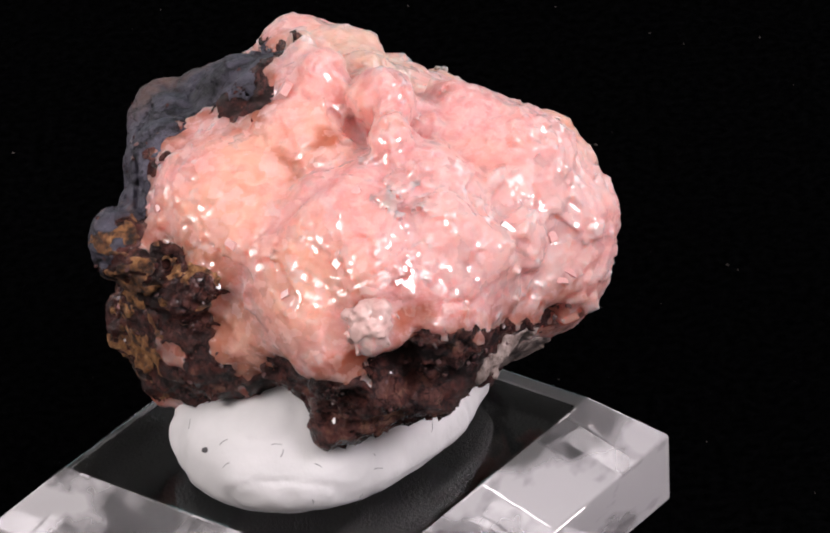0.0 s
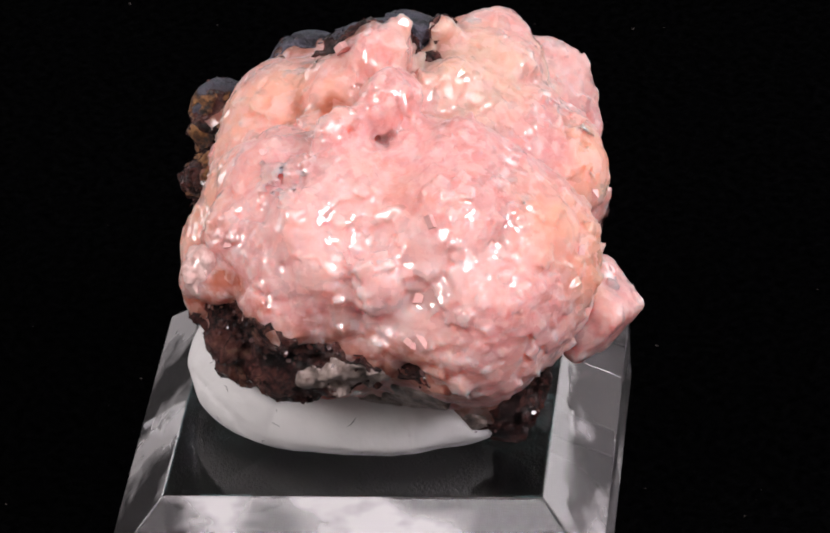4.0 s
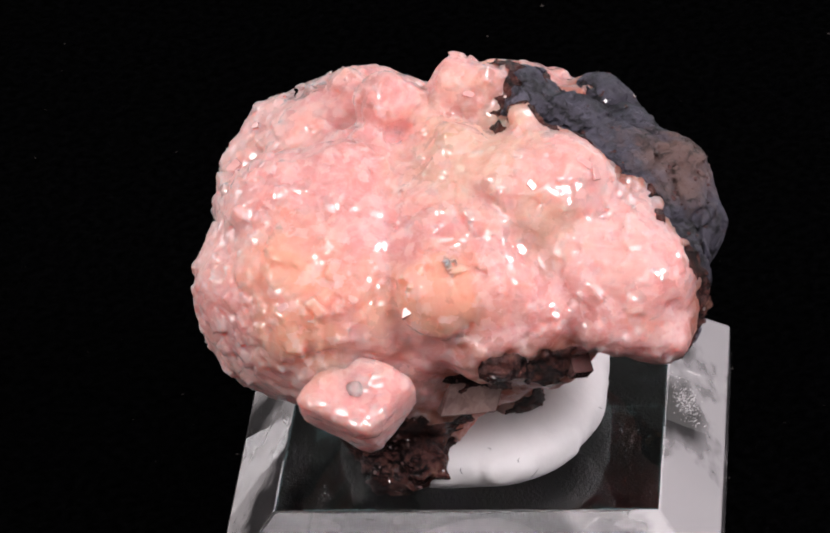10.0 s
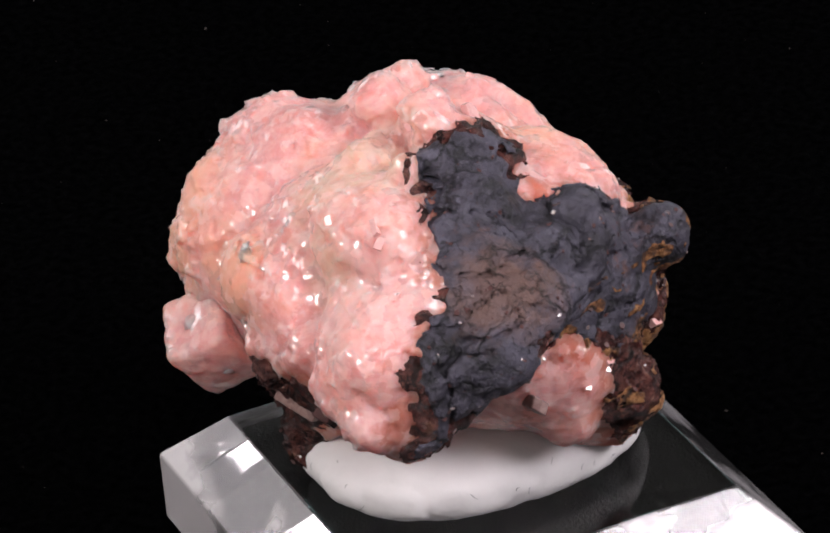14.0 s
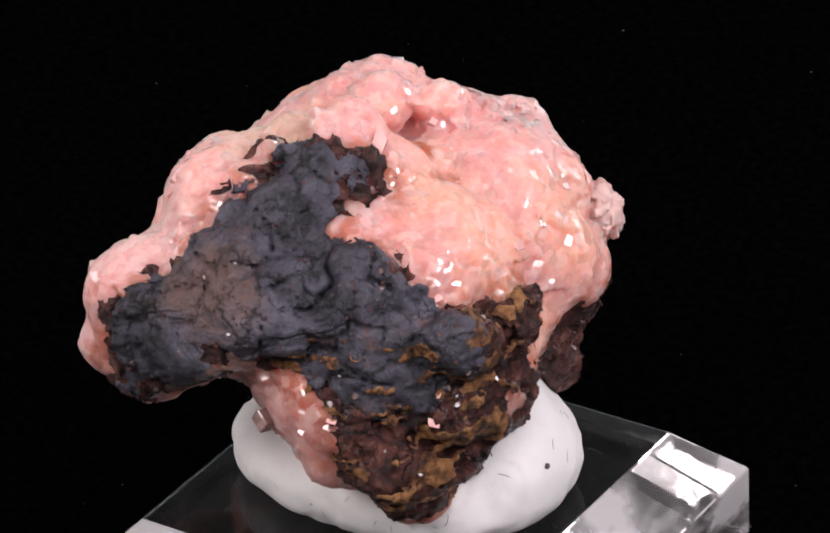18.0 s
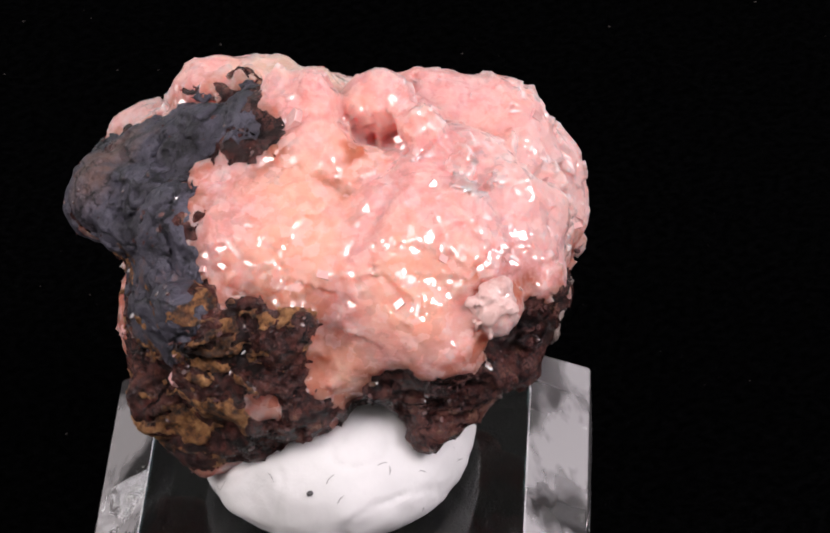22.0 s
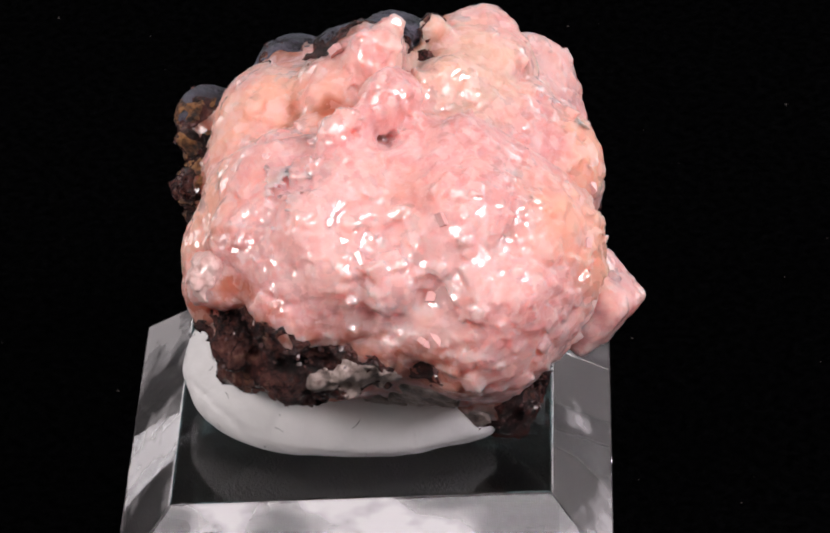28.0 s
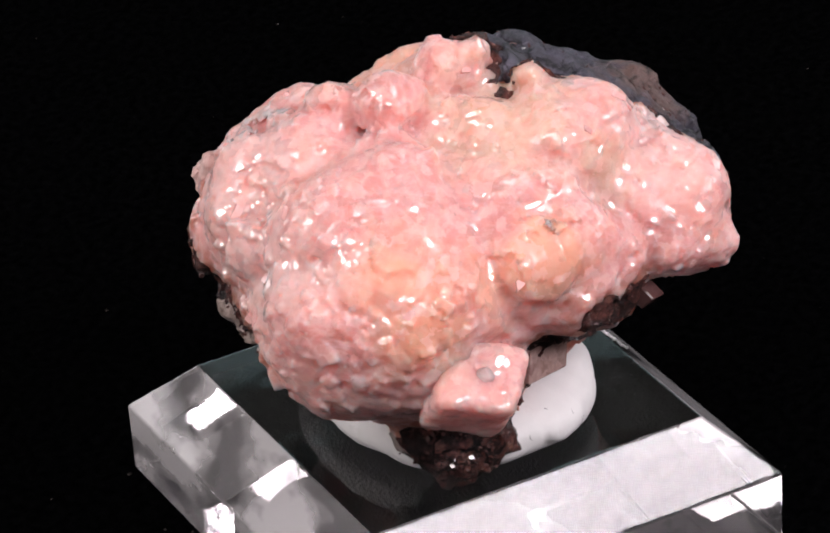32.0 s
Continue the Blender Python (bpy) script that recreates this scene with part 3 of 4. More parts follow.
UNDERSIDE = ((5.0, 8.4, -8.0, 6.0), (-6.0, 12.4, -4.2, 3.2), (0.0, 4.0, -10.0, 5.0), (-16.0, 2.0, -10.0, 5.0), (-8.0, -7.0, -5.0, 5.0), (6.0, 6.0, -9.0, 5.0))
RUST = (
    (-28.0, -0.2, 6.4, 8.0), (-26.8, -8.0, 14.2, 4.0), (-20.8, -12.2, 13.6, 3.0), (-26.8, 8.2, 11.8, 2.2), (-25.6, 10.6, 13.0, 2.2), (-22.0, -11.0, 14.2, 3.0),
    (-28.0, -3.8, 8.8, 6.5), (-28.0, 0.4, 5.8, 8.0), (-24.4, 11.8, 13.0, 1.6), (-28.0, 3.4, 10.0, 5.2),
)
CREAM = (
    (-4.0, 21.3, 22.0, 2.0), (0.9, 14.0, 24.8, 2.2),
    (-1.6, 11.2, 26.8, 4.0), (-2.8, 12.4, 26.8, 4.0), (0.2, 10.6, 26.8, 4.0), (-5.8, 10.0, 26.8, 1.6), (-2.2, 8.8, 27.4, 2.2),
)
BANDED = (
    (11.0, -12.8, 5.2, 3.0), (12.2, -5.0, 1.0, 2.2), (8.6, -5.0, -1.4, 2.2), (8.6, -15.8, 4.6, 2.2), (8.6, 2.8, -6.8, 1.6), (4.4, -5.6, -3.2, 1.6),
    (12.2, -11.0, 5.2, 2.2), (11.0, -5.6, 1.0, 2.2),
)


# creases between the crystal lobes, each a chain of places
CREASES = (
    ((0.9, 15.4, 24.7), (-0.6, 20.1, 22.8), (-2.4, 21.7, 18.9), (-3.1, 24.4, 16.5), (-3.5, 26.6, 14.0), (-2.6, 26.0, 11.3)),
    ((1.0, 3.8, 25.9), (4.4, 7.9, 24.2), (6.9, 10.2, 22.6), (9.0, 12.9, 19.9), (10.5, 15.5, 16.3), (10.4, 16.4, 12.0), (8.8, 17.0, 9.4)),
    ((10.4, -10.5, 19.2), (11.8, -5.7, 22.6), (8.0, -4.8, 23.6), (6.1, -0.7, 25.7), (4.7, 2.2, 26.4), (3.9, 5.2, 25.6)),
    ((-14.1, -11.3, 19.6), (-6.4, -10.3, 24.6), (-4.4, -5.2, 25.1), (2.9, -5.6, 26.9)),
    ((-1.2, -5.8, 28.0), (-1.5, -1.8, 29.1), (-4.1, 2.2, 30.2)),
    ((18.5, 11.4, 10.4), (15.2, 14.3, 11.0), (10.1, 15.7, 7.7), (11.5, 18.1, 5.1)),
    ((-18.1, -11.1, 10.1), (-15.7, -12.3, 14.1), (-14.8, -12.2, 17.7)),
)


# middles of the crystal rosettes, with their reach
ROSETTES = (
    (16.9, 7.7, 18.4, 7.0), (17.6, 11.9, 13.1, 4.0), (7.6, 19.6, 17.4, 6.5), (-8.3, 20.0, 26.5, 5.0), (-8.5, 27.4, 18.3, 6.0), (-9.5, 31.0, 11.3, 4.0),
    (-1.5, 8.0, 27.5, 4.0), (4.2, -5.3, 26.4, 5.5), (-16.2, -5.9, 23.6, 6.0), (-14.4, -11.6, 19.6, 5.0), (-7.4, -1.8, 27.9, 4.0), (-5.0, -15.0, 22.0, 5.5),
    (-10.1, -18.2, 15.0, 4.5), (4.5, -16.6, 20.0, 6.0), (15.2, -6.9, 15.1, 7.0), (9.0, -12.0, 12.0, 5.0), (-16.9, -12.5, 12.1, 3.5),
)
# bare crystal showing inside the matrix, and further dark and rusty spots
WINDOWS = ((-24.9, 12.7, 10.7, 2.2), (-26.0, 12.0, 7.7, 2.4), (-26.0, 10.6, 4.8, 2.0), (-16.9, -12.5, 11.0, 2.2), (-18.0, -11.8, 8.0, 1.8), (-21.6, 15.3, 6.4, 2.6), (-22.8, -8.8, 6.0, 1.4))
DARK_SPOTS = ((-27.9, -4.6, 13.2, 1.8),)
RUST_SPOTS = ((-28.0, -3.4, 15.0, 2.6), (-24.3, 9.3, 14.6, 2.2), (-27.5, -1.9, 13.0, 2.5), (-27.1, 3.1, 5.5, 4.0), (-27.0, 0.4, -0.8, 4.0), (-27.9, -6.0, 17.1, 2.4), (-25.9, -8.1, 14.3, 2.6), (-19.7, -11.6, 15.2, 2.0))


# flat-topped discs at the middle of three rosettes
DISCS = ((7.8, 19.2, 17.0, 4.3), (17.4, 11.6, 13.1, 3.6), (17.0, 8.2, 18.0, 2.8))


def terraces(p):
    """Growth steps ringed round the rosette that is nearest."""
    best = np.full(len(p), 99.0)
    rho = np.zeros(len(p))
    for x, y, z, r in ROSETTES:
        dist = np.sqrt(((p - np.array([x, y, z])) ** 2).sum(1))
        closer = dist - r < best
        best = np.where(closer, dist - r, best)
        rho = np.where(closer, dist, rho)
    rho = rho + 1.0 * crystal_steps(p, 1.7, 47, 0.2, 1.0) + 0.9 * value_noise(p, 5.0, 48)
    s = np.mod(rho / 3.0, 1.0)
    proud = 0.9 * np.clip(0.5 - (patch_distance(p, DISCS) + 0.4 * value_noise(p, 2.0, 49)) / 0.6, 0, 1)
    return (-proud + 0.42 * (0.5 - np.minimum(s, (1 - s) * 7)) * np.clip(rho / 4.0, 0.2, 1)).astype(np.float32)


def chain_distance(p, chain):
    out = np.full(len(p), 99.0)
    for a, b in zip(chain, chain[1:]):
        a, b = np.array(a), np.array(b)
        t = np.clip(((p - a) @ (b - a)) / ((b - a) @ (b - a)), 0, 1)
        out = np.minimum(out, np.sqrt(((p - a - t[:, None] * (b - a)) ** 2).sum(1)))
    return out


def patch_distance(p, patches):
    m = np.full(len(p), 9.0)
    for x, y, z, r in patches:
        m = np.minimum(m, np.sqrt(((p - np.array([x, y, z])) ** 2).sum(1)) - r)
    return m


def build_specimen():
    rock = thing("mineral_specimen", (0, 0, 0), "pink crystal cluster on dark brown matrix with slate and ochre crusts", "mineral")
    g = Grid((-33, -26, -13), (24, 34, 32), 0.30)
    d = g.union(LOBES + ((-27.3, -4.3, 14.6, 1.9), (-27.7, -3.8, 17.3, 1.3), (-5.1, -3.6, 22.6, 2.0), (5.0, 7.4, -7.2, 3.6), (-6.0, 11.2, -3.5, 2.4)), 0.9, 0.05)
    where, p = g.near(d, 1.6)
    flat = d[where]
    wob = rough_noise(p, 3.2, 60, 5)
    ragged = rough_noise(p, 1.8, 63, 4)
    grit = value_noise(p, 0.8, 65)
    slate = patch_distance(p, COATING + DARK_SPOTS) + 0.8 * wob + 0.6 * ragged + 0.5 * grit
    rust = patch_distance(p, RUST + RUST_SPOTS) + 0.9 * wob
    brown = np.minimum(patch_distance(p, MATRIX + UNDERSIDE) + 0.8 * wob + 0.7 * ragged + 0.6 * grit, rust)
    rim = np.maximum(slate - 1.5, rough_noise(p, 4.0, 71, 3) - 0.05)
    brown = np.minimum(brown, rim)
    bare = patch_distance(p, WINDOWS) + 0.9 * wob + 0.6 * ragged
    brown = np.maximum(brown, -bare)
    slate = np.maximum(slate, -bare)
    flake = 1.2 * rough_noise(p * np.array([0.75, 0.75, 1.9]), 2.4, 77, 5) + 0.8 * value_noise(p, 5.0, 79) + 0.5 * grit
    ochre = np.maximum(np.maximum(rust - 1.0, flake + 0.34), -bare)
    band = patch_distance(p, BANDED) + 0.7 * wob
    pink = np.clip(np.minimum(slate, brown) / 1.0 + 0.5, 0, 1)
    relief = np.zeros(len(p), np.float32)
    on = np.flatnonzero(pink > 0)
    a = p[on]
    relief[on] = pink[on] * (0.5 * terraces(a) + crystal_steps(a, 6.0, 3, 0.12, 0.12, 0.1) + crystal_steps(a, 2.6, 17, 0.17, 0.06, 0.1) + crystal_steps(a, 1.2, 21, 0.13, 0.03))
    on = np.flatnonzero((pink < 1) & (slate < 0.1))
    a = p[on]
    crack = np.abs(value_noise(a * np.array([1, 1, 1.6]) + 0.8 * value_noise(a, 2.0, 90)[:, None], 5.5, 91))
    crack2 = np.abs(value_noise(a * np.array([1.3, 1.3, 1]) + 0.5 * value_noise(a, 1.2, 95)[:, None], 3.0, 96))
    leaf = a * np.array([1, 1, 1.7])
    plate = 0.22 * rough_noise(leaf, 3.2, 45, 5) + 0.5 * crystal_steps(leaf, 4.6, 29, 0.2, 0.5) + 0.25 * crystal_steps(leaf, 1.7, 31, 0.3, 0.4)
    relief[on] += (1 - pink[on]) * (plate + 0.9 * np.clip(1 - crack / 0.07, 0, 1) + 0.45 * np.clip(1 - crack2 / 0.05, 0, 1))
    on = np.flatnonzero((pink < 1) & (slate >= 0.1))
    a = p[on]
    relief[on] += (1 - pink[on]) * (0.62 * rough_noise(a, 2.6, 40, 5) + 0.55 * crystal_steps(a, 2.4, 23, 0.5, 0.9) + 0.3 * crystal_steps(a, 1.1, 27, 0.5, 0.5))
    furrow = np.zeros(len(p))
    for chain in CREASES:
        away = chain_distance(p, chain) + 0.4 * wob
        furrow = np.maximum(furrow, 0.9 * np.clip(1 - away / 2.8, 0, 1) ** 2 + 0.6 * np.clip(1 - away / 0.9, 0, 1))
    relief += furrow
    body = flat + relief
    full = d.copy()
    full[where] = body
    bare_mask = pink > 0.95
    seat_rhombs(g, full, where, p, np.flatnonzero(bare_mask & (np.abs(body) < 0.25) & (p[:, 2] > -2)))
    body = np.where(bare_mask, full[where], body)

    def piece(name, mat, label, gain, region):
        f = np.full(g.shape, 9.0, np.float32)
        f[where] = np.maximum(np.maximum(body - gain, region), -flat - 1.5)
        v, q = skin(g, f)
        mesh_part(name, (v + np.array([0, 0, GROUND])) * MM, q, mat, rock, label)

    v, q = skin(g, full)
    crust = mesh_part("crystal_crust", (v + np.array([0, 0, GROUND])) * MM, q, PINK, rock, "translucent pink and peach crystal crust")
    paint_zones(crust.data, v)
    away = np.minimum(patch_distance(v, COATING + DARK_SPOTS), patch_distance(v, MATRIX + UNDERSIDE + RUST))
    build_small_crystals(rock, v, np.array([n.vector for n in crust.data.vertex_normals]), away)
    piece("brown_matrix", BROWN, "dark brown granular matrix rock", 0.12, brown)
    piece("slate_coating", SLATE, "matt slate-grey coating with fine cracks", 0.22, slate)
    piece("ochre_crust", OCHRE, "rusty ochre crust", 0.32, ochre)
    piece("banded_layer", BAND, "pale banded layer", 0.26, band)
    build_blocks(rock)
    build_tuft(rock)
    build_loose_crystals(rock)
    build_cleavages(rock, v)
    return rock


# patches of pigment on the crystals (x, y, z, radius)
PEACH = ((12.0, 17.0, 16.0, 5.0), (17.0, 8.0, 17.5, 5.0), (6.9, 20.3, 16.8, 4.6), (18.0, 11.1, 13.9, 5.5), (-18.0, -8.0, 20.0, 6.0), (-14.0, -5.0, 24.0, 5.0), (-6.0, -3.0, 27.0, 3.5), (-9.0, -16.0, 17.0, 6.0), (-17, -13, 9, 4))
WHITISH = ((8.0, -13.0, 20.0, 7.0), (14.5, -8.0, 16.0, 7.0), (-9.0, 25.0, 19.0, 5.0), (-11.0, 22.0, 23.0, 4.0), (11.0, -10.0, 11.0, 5.0), (17.0, -2.0, 18.0, 5.0))
RED_STAIN = ((-5.5, -3.1, 25.4, 1.9), (-3.8, -3.2, 24.8, 1.4), (-4.2, -19.3, 15.8, 1.4), (0.3, -20.2, 14.6, 1.8), (0.5, -18.0, 10.5, 2.2), (-4.6, -20.5, 10.6, 1.8), (-12.4, 0.7, 26.2, 1.6), (-10.0, -5.0, 24.5, 1.0), (9.0, -16.0, 8.0, 1.5), (-1.0, 9.0, 28.0, 1.2))


def paint_zones(me, v):
    """Pigment by place: red iron stain, peach, whitish pink."""
    wob = rough_noise(v, 3.0, 60, 4)
    amount = []
    for patches, edge, top in ((RED_STAIN, 1.2, 0.85), (PEACH, 5.0, 0.75), (WHITISH, 4.0, 0.55)):
        amount.append(np.clip(0.5 - (patch_distance(v, patches) + 1.6 * wob) / edge, 0, 1) * top)
    amount[1] = np.maximum(amount[1], 0.85 * np.clip(0.5 - (patch_distance(v, DISCS) + 0.5 * wob) / 1.0, 0, 1))
    iron = patch_distance(v, COATING + MATRIX + UNDERSIDE + DARK_SPOTS + RUST + RUST_SPOTS) + 1.7 * rough_noise(v, 1.6, 66, 5)
    amount[0] = np.maximum(amount[0], np.clip(0.85 - iron / 2.6, 0, 0.7))
    cream = np.clip(0.6 - (patch_distance(v, CREAM) - 1.2 + 2.2 * wob) / 4.5, 0, 1) * 0.5
    rgba = np.stack(amount + [cream], 1).astype(np.float32)
    layer = me.color_attributes.new("zone", "FLOAT_COLOR", "POINT")
    layer.data.foreach_set("color", rgba.ravel())


def rosette_lean(at, n, rng):
    """Axes of a small crystal leaning out from the middle of its rosette."""
    mids = np.array(ROSETTES)[:, :3]
    mid = mids[np.argmin(((mids - np.array(at)) ** 2).sum(1))]
    out = at - Vector(mid)
    out = (out - n * out.dot(n)).normalized()
    ahead = (n + out * rng.uniform(-0.1, 0.6) + Vector([rng.gauss(0, 0.12) for _ in range(3)])).normalized()
    side = ahead.cross(out + Vector([rng.gauss(0, 0.25) for _ in range(3)])).normalized()
    return ahead, side, ahead.cross(side)


def seat_rhombs(g, full, where, p, seats):
    """Grow blunt rhombs out of the crust, in bands and clusters."""
    rng = random.Random(78)
    band = value_noise(p[seats], 7.0, 84)
    discs = patch_distance(p[seats], [(x, y, z, r * 0.55) for x, y, z, r in ROSETTES + ((14.2, 13.9, 5.0, 9.0),)])
    tuft = patch_distance(p[seats], [(-2.6, -20.6, 14.4, 3.6)])
    seats = seats[(band > -0.15) & (discs > 0) & (tuft > 0)]
    slope = np.stack(np.gradient(full), -1)
    jagged = seats[(p[seats][:, 0] > 12.0) & (p[seats][:, 2] > 4)].tolist()
    for k in rng.sample(seats.tolist(), 480) + rng.sample(jagged, min(len(jagged), 260)):
        cell = tuple(w[k] for w in where)
        if not 0.2 < np.linalg.norm(slope[cell]) < 0.45:
            continue
        n = Vector(slope[cell]).normalized()
        at = Vector(p[k])
        ahead, side, other = rosette_lean(at, n, rng)
        size = rng.choice((0.5, 0.6, 0.7, 0.8, 1.0))
        tooth = rng.random() < 0.04 or (at.x > 12.0 and at.z > 4 and rng.random() < 0.6)
        half = np.array((size * rng.uniform(0.8, 1.4), size * rng.uniform(0.7, 1.1), size * 0.9))
        at = at - n * (half[2] * (rng.uniform(0.55, 0.8) if tooth else rng.uniform(0.90, 1.04)) + 0.17 * half[0])
        r = int(half.max() * 1.5 / g.step) + 1
        sl = tuple(slice(max(0, int((at[i] - g.low[i]) / g.step) - r), int((at[i] - g.low[i]) / g.step) + r + 2) for i in range(3))
        q = np.stack(np.meshgrid(*[g.axes[i][sl[i]] - at[i] for i in range(3)], indexing="ij"), -1)
        axes = np.array((side, other, ahead)).T
        e = np.abs(q @ axes + (q @ axes[:, 2:]) * np.array((-0.3, 0.2, 0))) - half
        full[sl] = np.minimum(full[sl], e.max(-1))


def sliver(at, facing, long, wide, rng):
    """A thin five-cornered cleavage face seated at a place, as corners and faces."""
    ahead = Vector(facing).normalized()
    side = ahead.cross(Vector((rng.gauss(0, 1), rng.gauss(0, 1), rng.gauss(0, 1)))).normalized()
    other = ahead.cross(side)
    verts = []
    outline = [(rng.uniform(0.3, 0.6) * long * math.cos(a), rng.uniform(0.3, 0.6) * wide * math.sin(a)) for a in (0.3, 1.5, 2.8, 4.0, 5.2)]
    for z, grow in ((0.02, 1.0), (-0.25, 1.25)):
        verts += [at + side * (x * grow) + other * (y * grow) + ahead * z for x, y in outline]
    faces = [(0, 1, 2, 3, 4)] + [(k, 5 + k, 5 + (k + 1) % 5, (k + 1) % 5) for k in range(5)]
    return verts, faces


def build_small_crystals(rock, v, normals, away):
    """Small dark glinting faces in the matrix and the crusts."""
    rng = random.Random(77)
    dark = np.flatnonzero((away < -0.3) & (v[:, 2] > -9))
    verts, faces = [], []
    for k in rng.sample(dark.tolist(), 700):
        n = Vector(normals[k])
        lean = n + Vector((0, 0, 0.3)) + Vector([rng.gauss(0, 0.25) for _ in range(3)])
        long = rng.choice((0.25, 0.35, 0.5, 0.7))
        sv, sf = sliver(Vector(v[k]) + n * 0.22, lean, long, long * rng.uniform(0.4, 0.9), rng)
        first = len(verts)
        verts += [tuple(q) for q in sv]
        faces += [tuple(first + c for c in f) for f in sf]
    ob = mesh_part("matrix_sprinkle", (np.array(verts) + np.array([0, 0, GROUND])) * MM, faces, DARK_CRYSTAL, rock, "", False)
    tagged(ob, "small dark glinting grains", kind="stuff")


def build_blocks(rock):
    """Larger flat-faced crystals standing out of the crust."""
    for at, ahead, half, spin, seed in (
        ((13.9, 13.6, 5.0), (0.40, 0.50, 0.77), (3.8, 3.8, 4.2), 52, 5),
    ):
        m = np.array(Vector(ahead).to_track_quat("X", "Z").to_matrix() @ Matrix.Rotation(radians(spin), 3, "X"))
        r = max(half) * 1.5 + 0.5
        g = Grid([c - r for c in at], [c + r for c in at], 0.24)
        idx = np.stack(np.meshgrid(*g.axes, indexing="ij"), -1).reshape(-1, 3)
        q = (idx - np.array(at)) @ m
        q[:, 1] += 0.22 * q[:, 2]
        e = np.abs(q) / np.array(half)
        d = ((e ** 7).sum(1) ** (1 / 7) - 1) * min(half)
        d = d + 0.9 * crystal_steps(idx, 1.6, seed + 1, 0.12, 0.1) + 0.16 * rough_noise(idx, 2.5, seed, 3)
        v, f = skin(g, d.reshape(g.shape).astype(np.float32))
        ob = mesh_part("blocky_crystal", (v + np.array([0, 0, GROUND])) * MM, f, PINK, rock, "blunt flat-faced pink crystal")
        paint_zones(ob.data, v)


def build_tuft(rock):
    g = Grid((-8, -27, 9), (3, -15, 20), 0.22)
    d = g.union(((-2.7, -20.3, 14.3, 1.9), (-2.1, -20.0, 15.4, 1.5), (-3.4, -20.4, 13.3, 1.5), (-1.7, -19.6, 13.8, 1.5), (-3.9, -20.0, 14.7, 1.3)), 0.3)
    where, p = g.near(d, 1.5)
    d[where] += 0.9 * crystal_steps(p, 1.5, 51, 0.5, 0.9) + 0.4 * crystal_steps(p, 0.7, 53, 0.5, 0.6) + 0.5 * rough_noise(p, 2.2, 52, 4)
    v, q = skin(g, d)
    mesh_part("pale_tuft", (v + np.array([0, 0, GROUND])) * MM, q, PALE, rock, "chalky pale tuft of fine crystals")


# flat mirror-like cleavage faces aimed to flash a lamp's glint: place, facing, length, width
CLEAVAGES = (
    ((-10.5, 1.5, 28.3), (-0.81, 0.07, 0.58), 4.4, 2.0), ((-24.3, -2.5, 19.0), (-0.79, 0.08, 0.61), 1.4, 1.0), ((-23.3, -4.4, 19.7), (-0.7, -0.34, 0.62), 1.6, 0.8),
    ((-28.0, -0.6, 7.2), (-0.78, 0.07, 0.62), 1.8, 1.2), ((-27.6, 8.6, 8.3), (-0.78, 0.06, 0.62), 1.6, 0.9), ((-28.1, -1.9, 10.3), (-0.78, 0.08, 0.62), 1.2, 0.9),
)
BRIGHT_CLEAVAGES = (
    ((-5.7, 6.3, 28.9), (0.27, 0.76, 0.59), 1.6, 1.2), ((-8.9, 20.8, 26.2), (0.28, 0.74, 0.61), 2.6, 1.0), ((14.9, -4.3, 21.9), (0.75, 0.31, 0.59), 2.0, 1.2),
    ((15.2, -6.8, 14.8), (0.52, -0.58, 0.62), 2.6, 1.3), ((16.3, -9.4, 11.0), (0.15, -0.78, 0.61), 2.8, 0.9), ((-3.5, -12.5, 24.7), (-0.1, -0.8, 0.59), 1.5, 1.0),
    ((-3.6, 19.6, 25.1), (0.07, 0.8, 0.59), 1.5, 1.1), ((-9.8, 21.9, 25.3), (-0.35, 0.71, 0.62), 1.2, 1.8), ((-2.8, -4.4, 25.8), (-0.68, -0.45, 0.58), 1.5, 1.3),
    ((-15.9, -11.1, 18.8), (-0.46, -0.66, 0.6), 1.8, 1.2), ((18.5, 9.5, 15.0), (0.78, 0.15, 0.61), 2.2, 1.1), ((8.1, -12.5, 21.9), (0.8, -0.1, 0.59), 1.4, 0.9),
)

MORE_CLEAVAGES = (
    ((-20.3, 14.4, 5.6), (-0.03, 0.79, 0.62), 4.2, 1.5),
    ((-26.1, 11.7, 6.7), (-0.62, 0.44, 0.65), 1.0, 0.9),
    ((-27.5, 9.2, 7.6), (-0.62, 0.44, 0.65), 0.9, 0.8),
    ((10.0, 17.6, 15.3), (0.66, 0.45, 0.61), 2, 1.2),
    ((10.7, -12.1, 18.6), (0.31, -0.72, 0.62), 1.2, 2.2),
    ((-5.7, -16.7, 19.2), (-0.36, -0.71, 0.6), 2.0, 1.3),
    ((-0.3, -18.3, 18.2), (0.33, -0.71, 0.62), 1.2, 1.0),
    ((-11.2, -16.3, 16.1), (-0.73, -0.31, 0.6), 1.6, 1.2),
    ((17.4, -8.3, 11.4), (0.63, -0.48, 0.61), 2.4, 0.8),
)


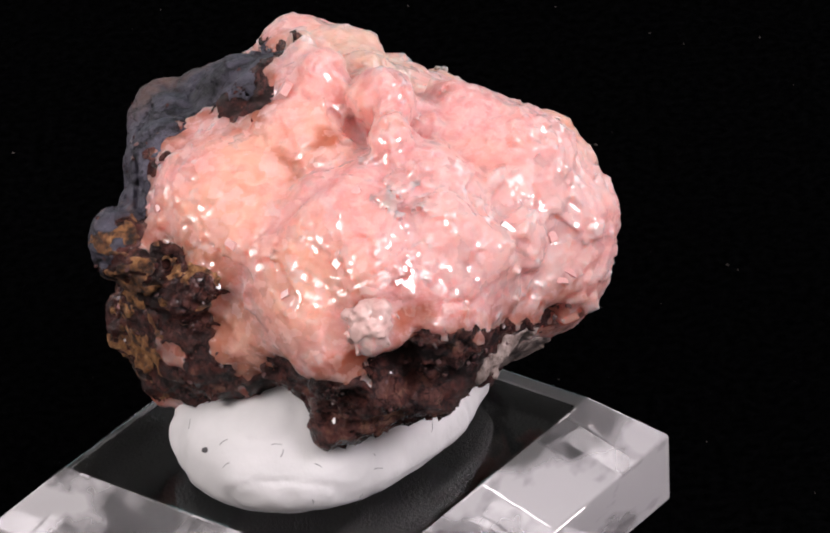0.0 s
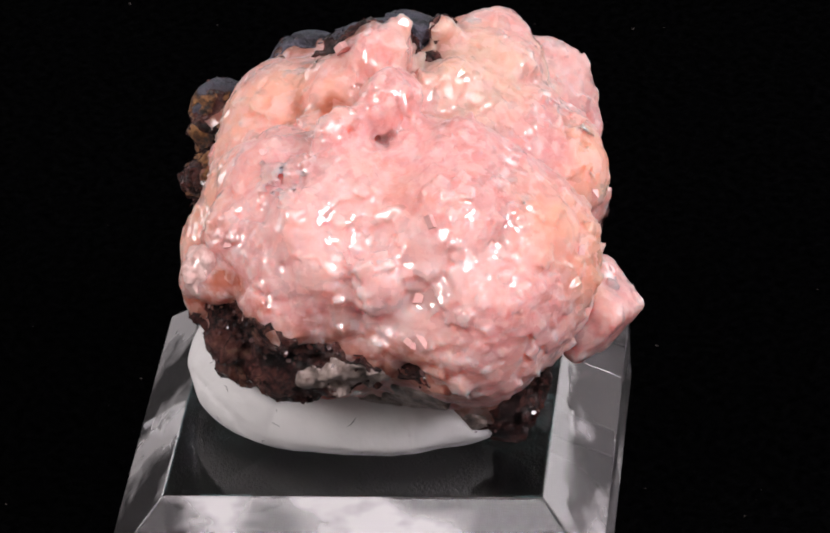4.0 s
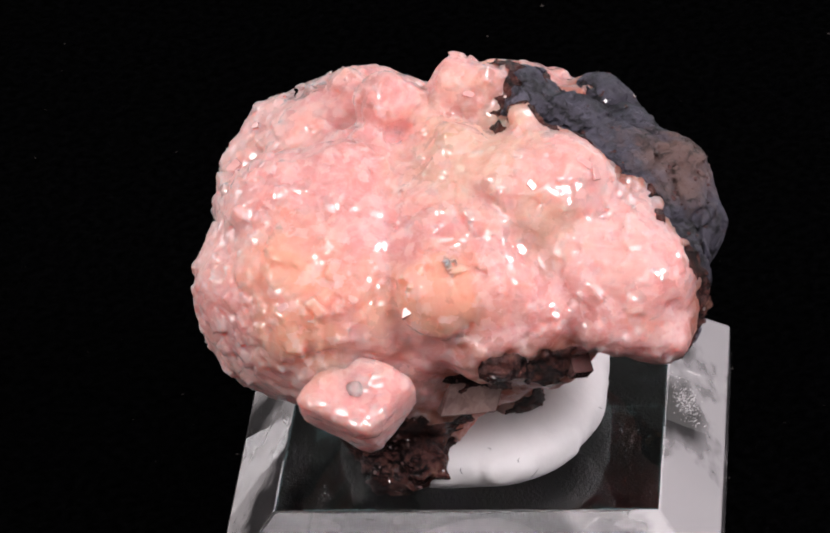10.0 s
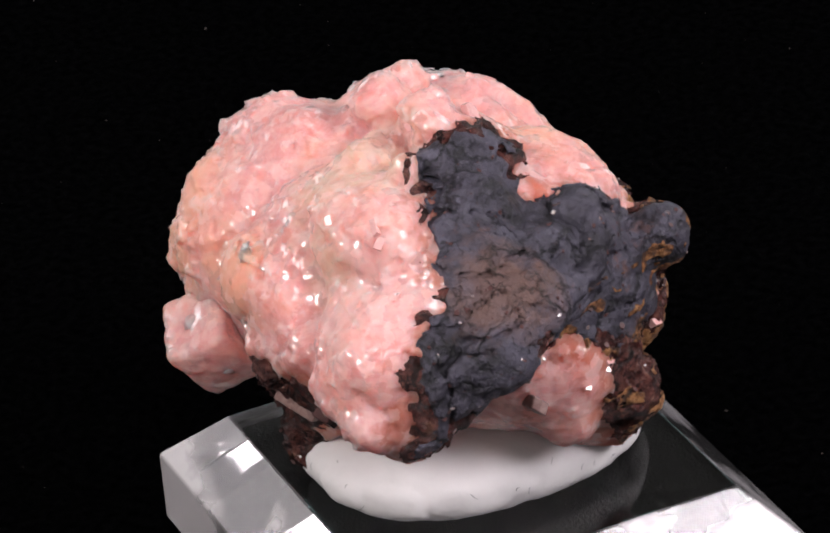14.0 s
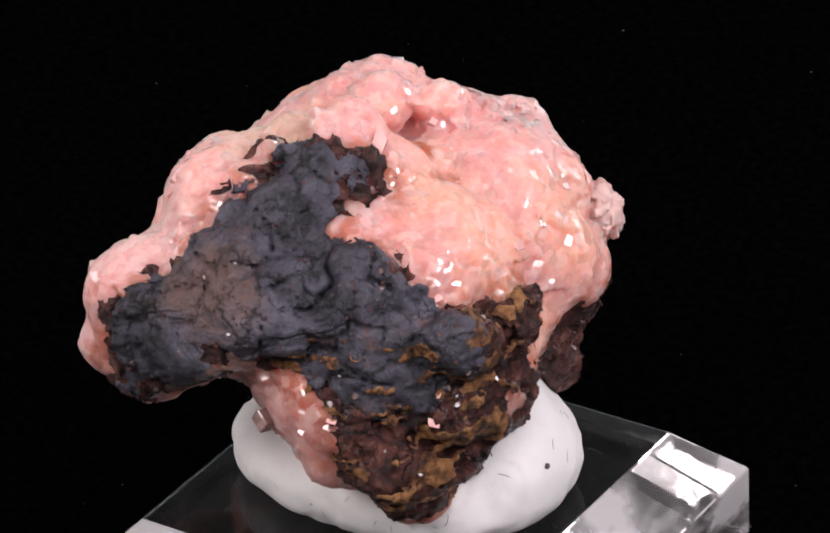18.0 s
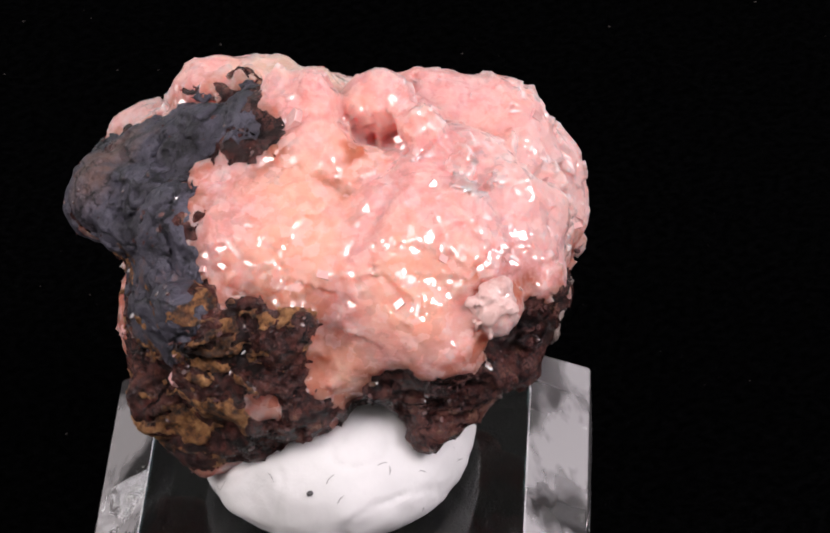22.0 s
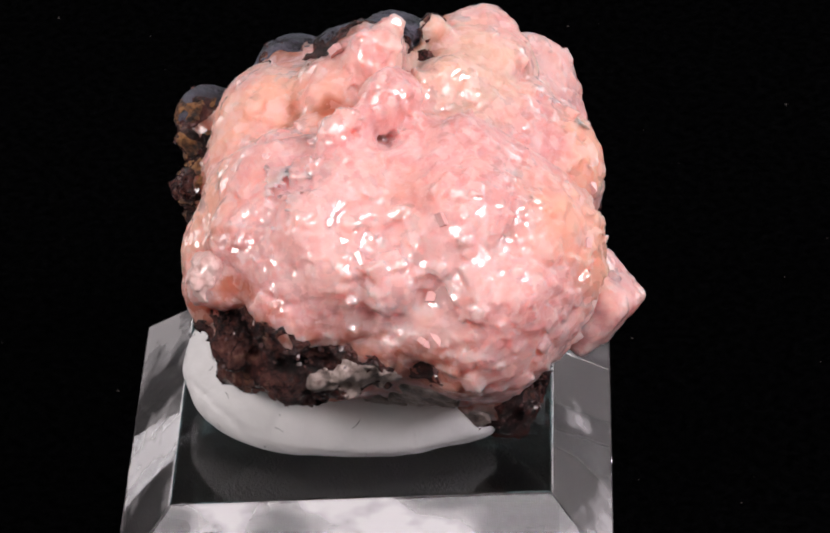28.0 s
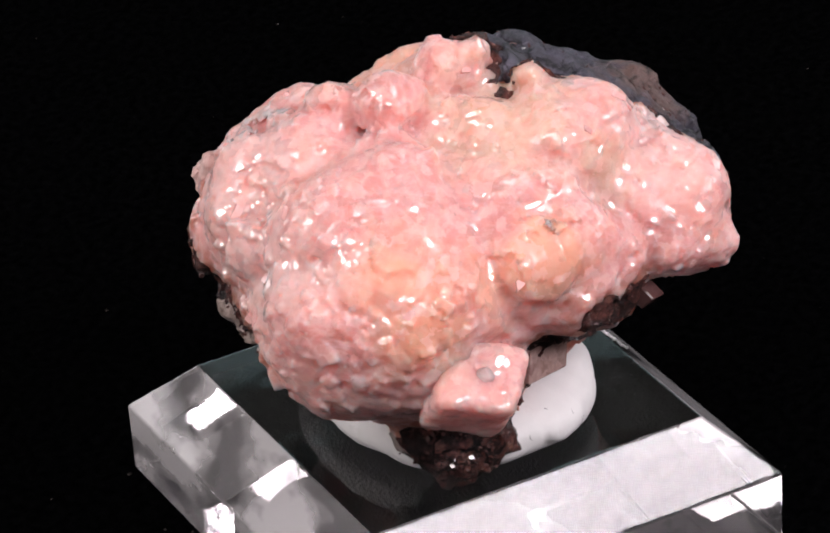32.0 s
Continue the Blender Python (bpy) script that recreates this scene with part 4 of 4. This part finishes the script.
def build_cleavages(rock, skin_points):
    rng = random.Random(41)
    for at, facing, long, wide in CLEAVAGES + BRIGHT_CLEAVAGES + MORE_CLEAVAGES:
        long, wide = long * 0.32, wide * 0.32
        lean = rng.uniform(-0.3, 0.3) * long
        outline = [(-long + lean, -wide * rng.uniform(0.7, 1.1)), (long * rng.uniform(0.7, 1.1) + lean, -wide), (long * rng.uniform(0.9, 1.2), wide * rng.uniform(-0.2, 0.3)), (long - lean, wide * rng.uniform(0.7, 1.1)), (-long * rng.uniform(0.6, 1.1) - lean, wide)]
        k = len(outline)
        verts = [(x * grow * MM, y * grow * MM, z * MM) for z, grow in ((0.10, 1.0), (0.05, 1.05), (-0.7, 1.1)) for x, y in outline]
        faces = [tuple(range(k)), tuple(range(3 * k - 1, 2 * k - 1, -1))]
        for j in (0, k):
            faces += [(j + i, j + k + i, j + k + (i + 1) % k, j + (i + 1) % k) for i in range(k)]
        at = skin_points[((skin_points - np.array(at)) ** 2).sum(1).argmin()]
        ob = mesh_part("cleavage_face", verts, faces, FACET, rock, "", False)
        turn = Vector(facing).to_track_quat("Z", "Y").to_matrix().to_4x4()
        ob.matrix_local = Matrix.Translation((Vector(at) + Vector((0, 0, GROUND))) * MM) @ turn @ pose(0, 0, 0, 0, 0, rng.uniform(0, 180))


def build_loose_crystals(rock):
    """Single clear and dark cleavage pieces seated in the matrix."""
    for name, at, size, turn, mat, label in (
        ("dark_cube", (1.9, 20.4, 6.6), (2.6, 2.2, 2.4), (12, 20, 40), DARK_CRYSTAL, "shiny dark cleavage crystal"),
        ("clear_plate", (2.6, 16.2, 2.2), (5.6, 2.0, 3.2), (-14, 6, 160), ROSE, "thin translucent crystal plate"),
        ("cleavage_plate", (-20.2, 13.6, 5.0), (1.8, 6.4, 1.2), (28, -40, 32), ROSE, "bright flat cleavage plate"),
        ("dark_cube", (-4.6, 24.6, 7.0), (2.4, 2.0, 2.0), (-10, 30, 70), DARK_CRYSTAL, "shiny dark cleavage crystal"),
    ):
        bm = bmesh.new()
        bmesh.ops.create_cube(bm, size=1.0)
        for q in bm.verts:
            q.co.x += 0.18 * q.co.z
        bmesh.ops.scale(bm, vec=[a * MM for a in size], verts=bm.verts)
        bmesh.ops.bevel(bm, geom=list(bm.edges), offset=0.00012, segments=1, affect="EDGES")
        me = bpy.data.meshes.new(name)
        bm.to_mesh(me)
        bm.free()
        me.materials.append(mat)
        ob = new(name, me)
        ob.parent = rock
        ob.matrix_local = pose(at[0] * MM, at[1] * MM, (at[2] + GROUND) * MM, *turn)
        tagged(ob, label)


# ---- surroundings ----
def build_room():
    me = bpy.data.meshes.new("ground")
    s = 0.75
    me.from_pydata([(-s, -s, -0.021), (s, -s, -0.021), (s, s, -0.021), (-s, s, -0.021)], [], [(0, 1, 2, 3)])
    me.materials.append(VELVET)
    tagged(new("ground", me), "plain black table top", "table", kind="structure")


build_room()
turntable = build_turntable()
display_base = build_base()
putty_lump = build_putty()
specimen = build_specimen()


def motions():
    for ob in (turntable, display_base, putty_lump, specimen):
        rest = ob.matrix_basis.copy()
        walk(ob, [(k * 0.5, pose(0, 0, 0, 0, 0, TURN * k * 0.5) @ rest) for k in range(65)])


motions()
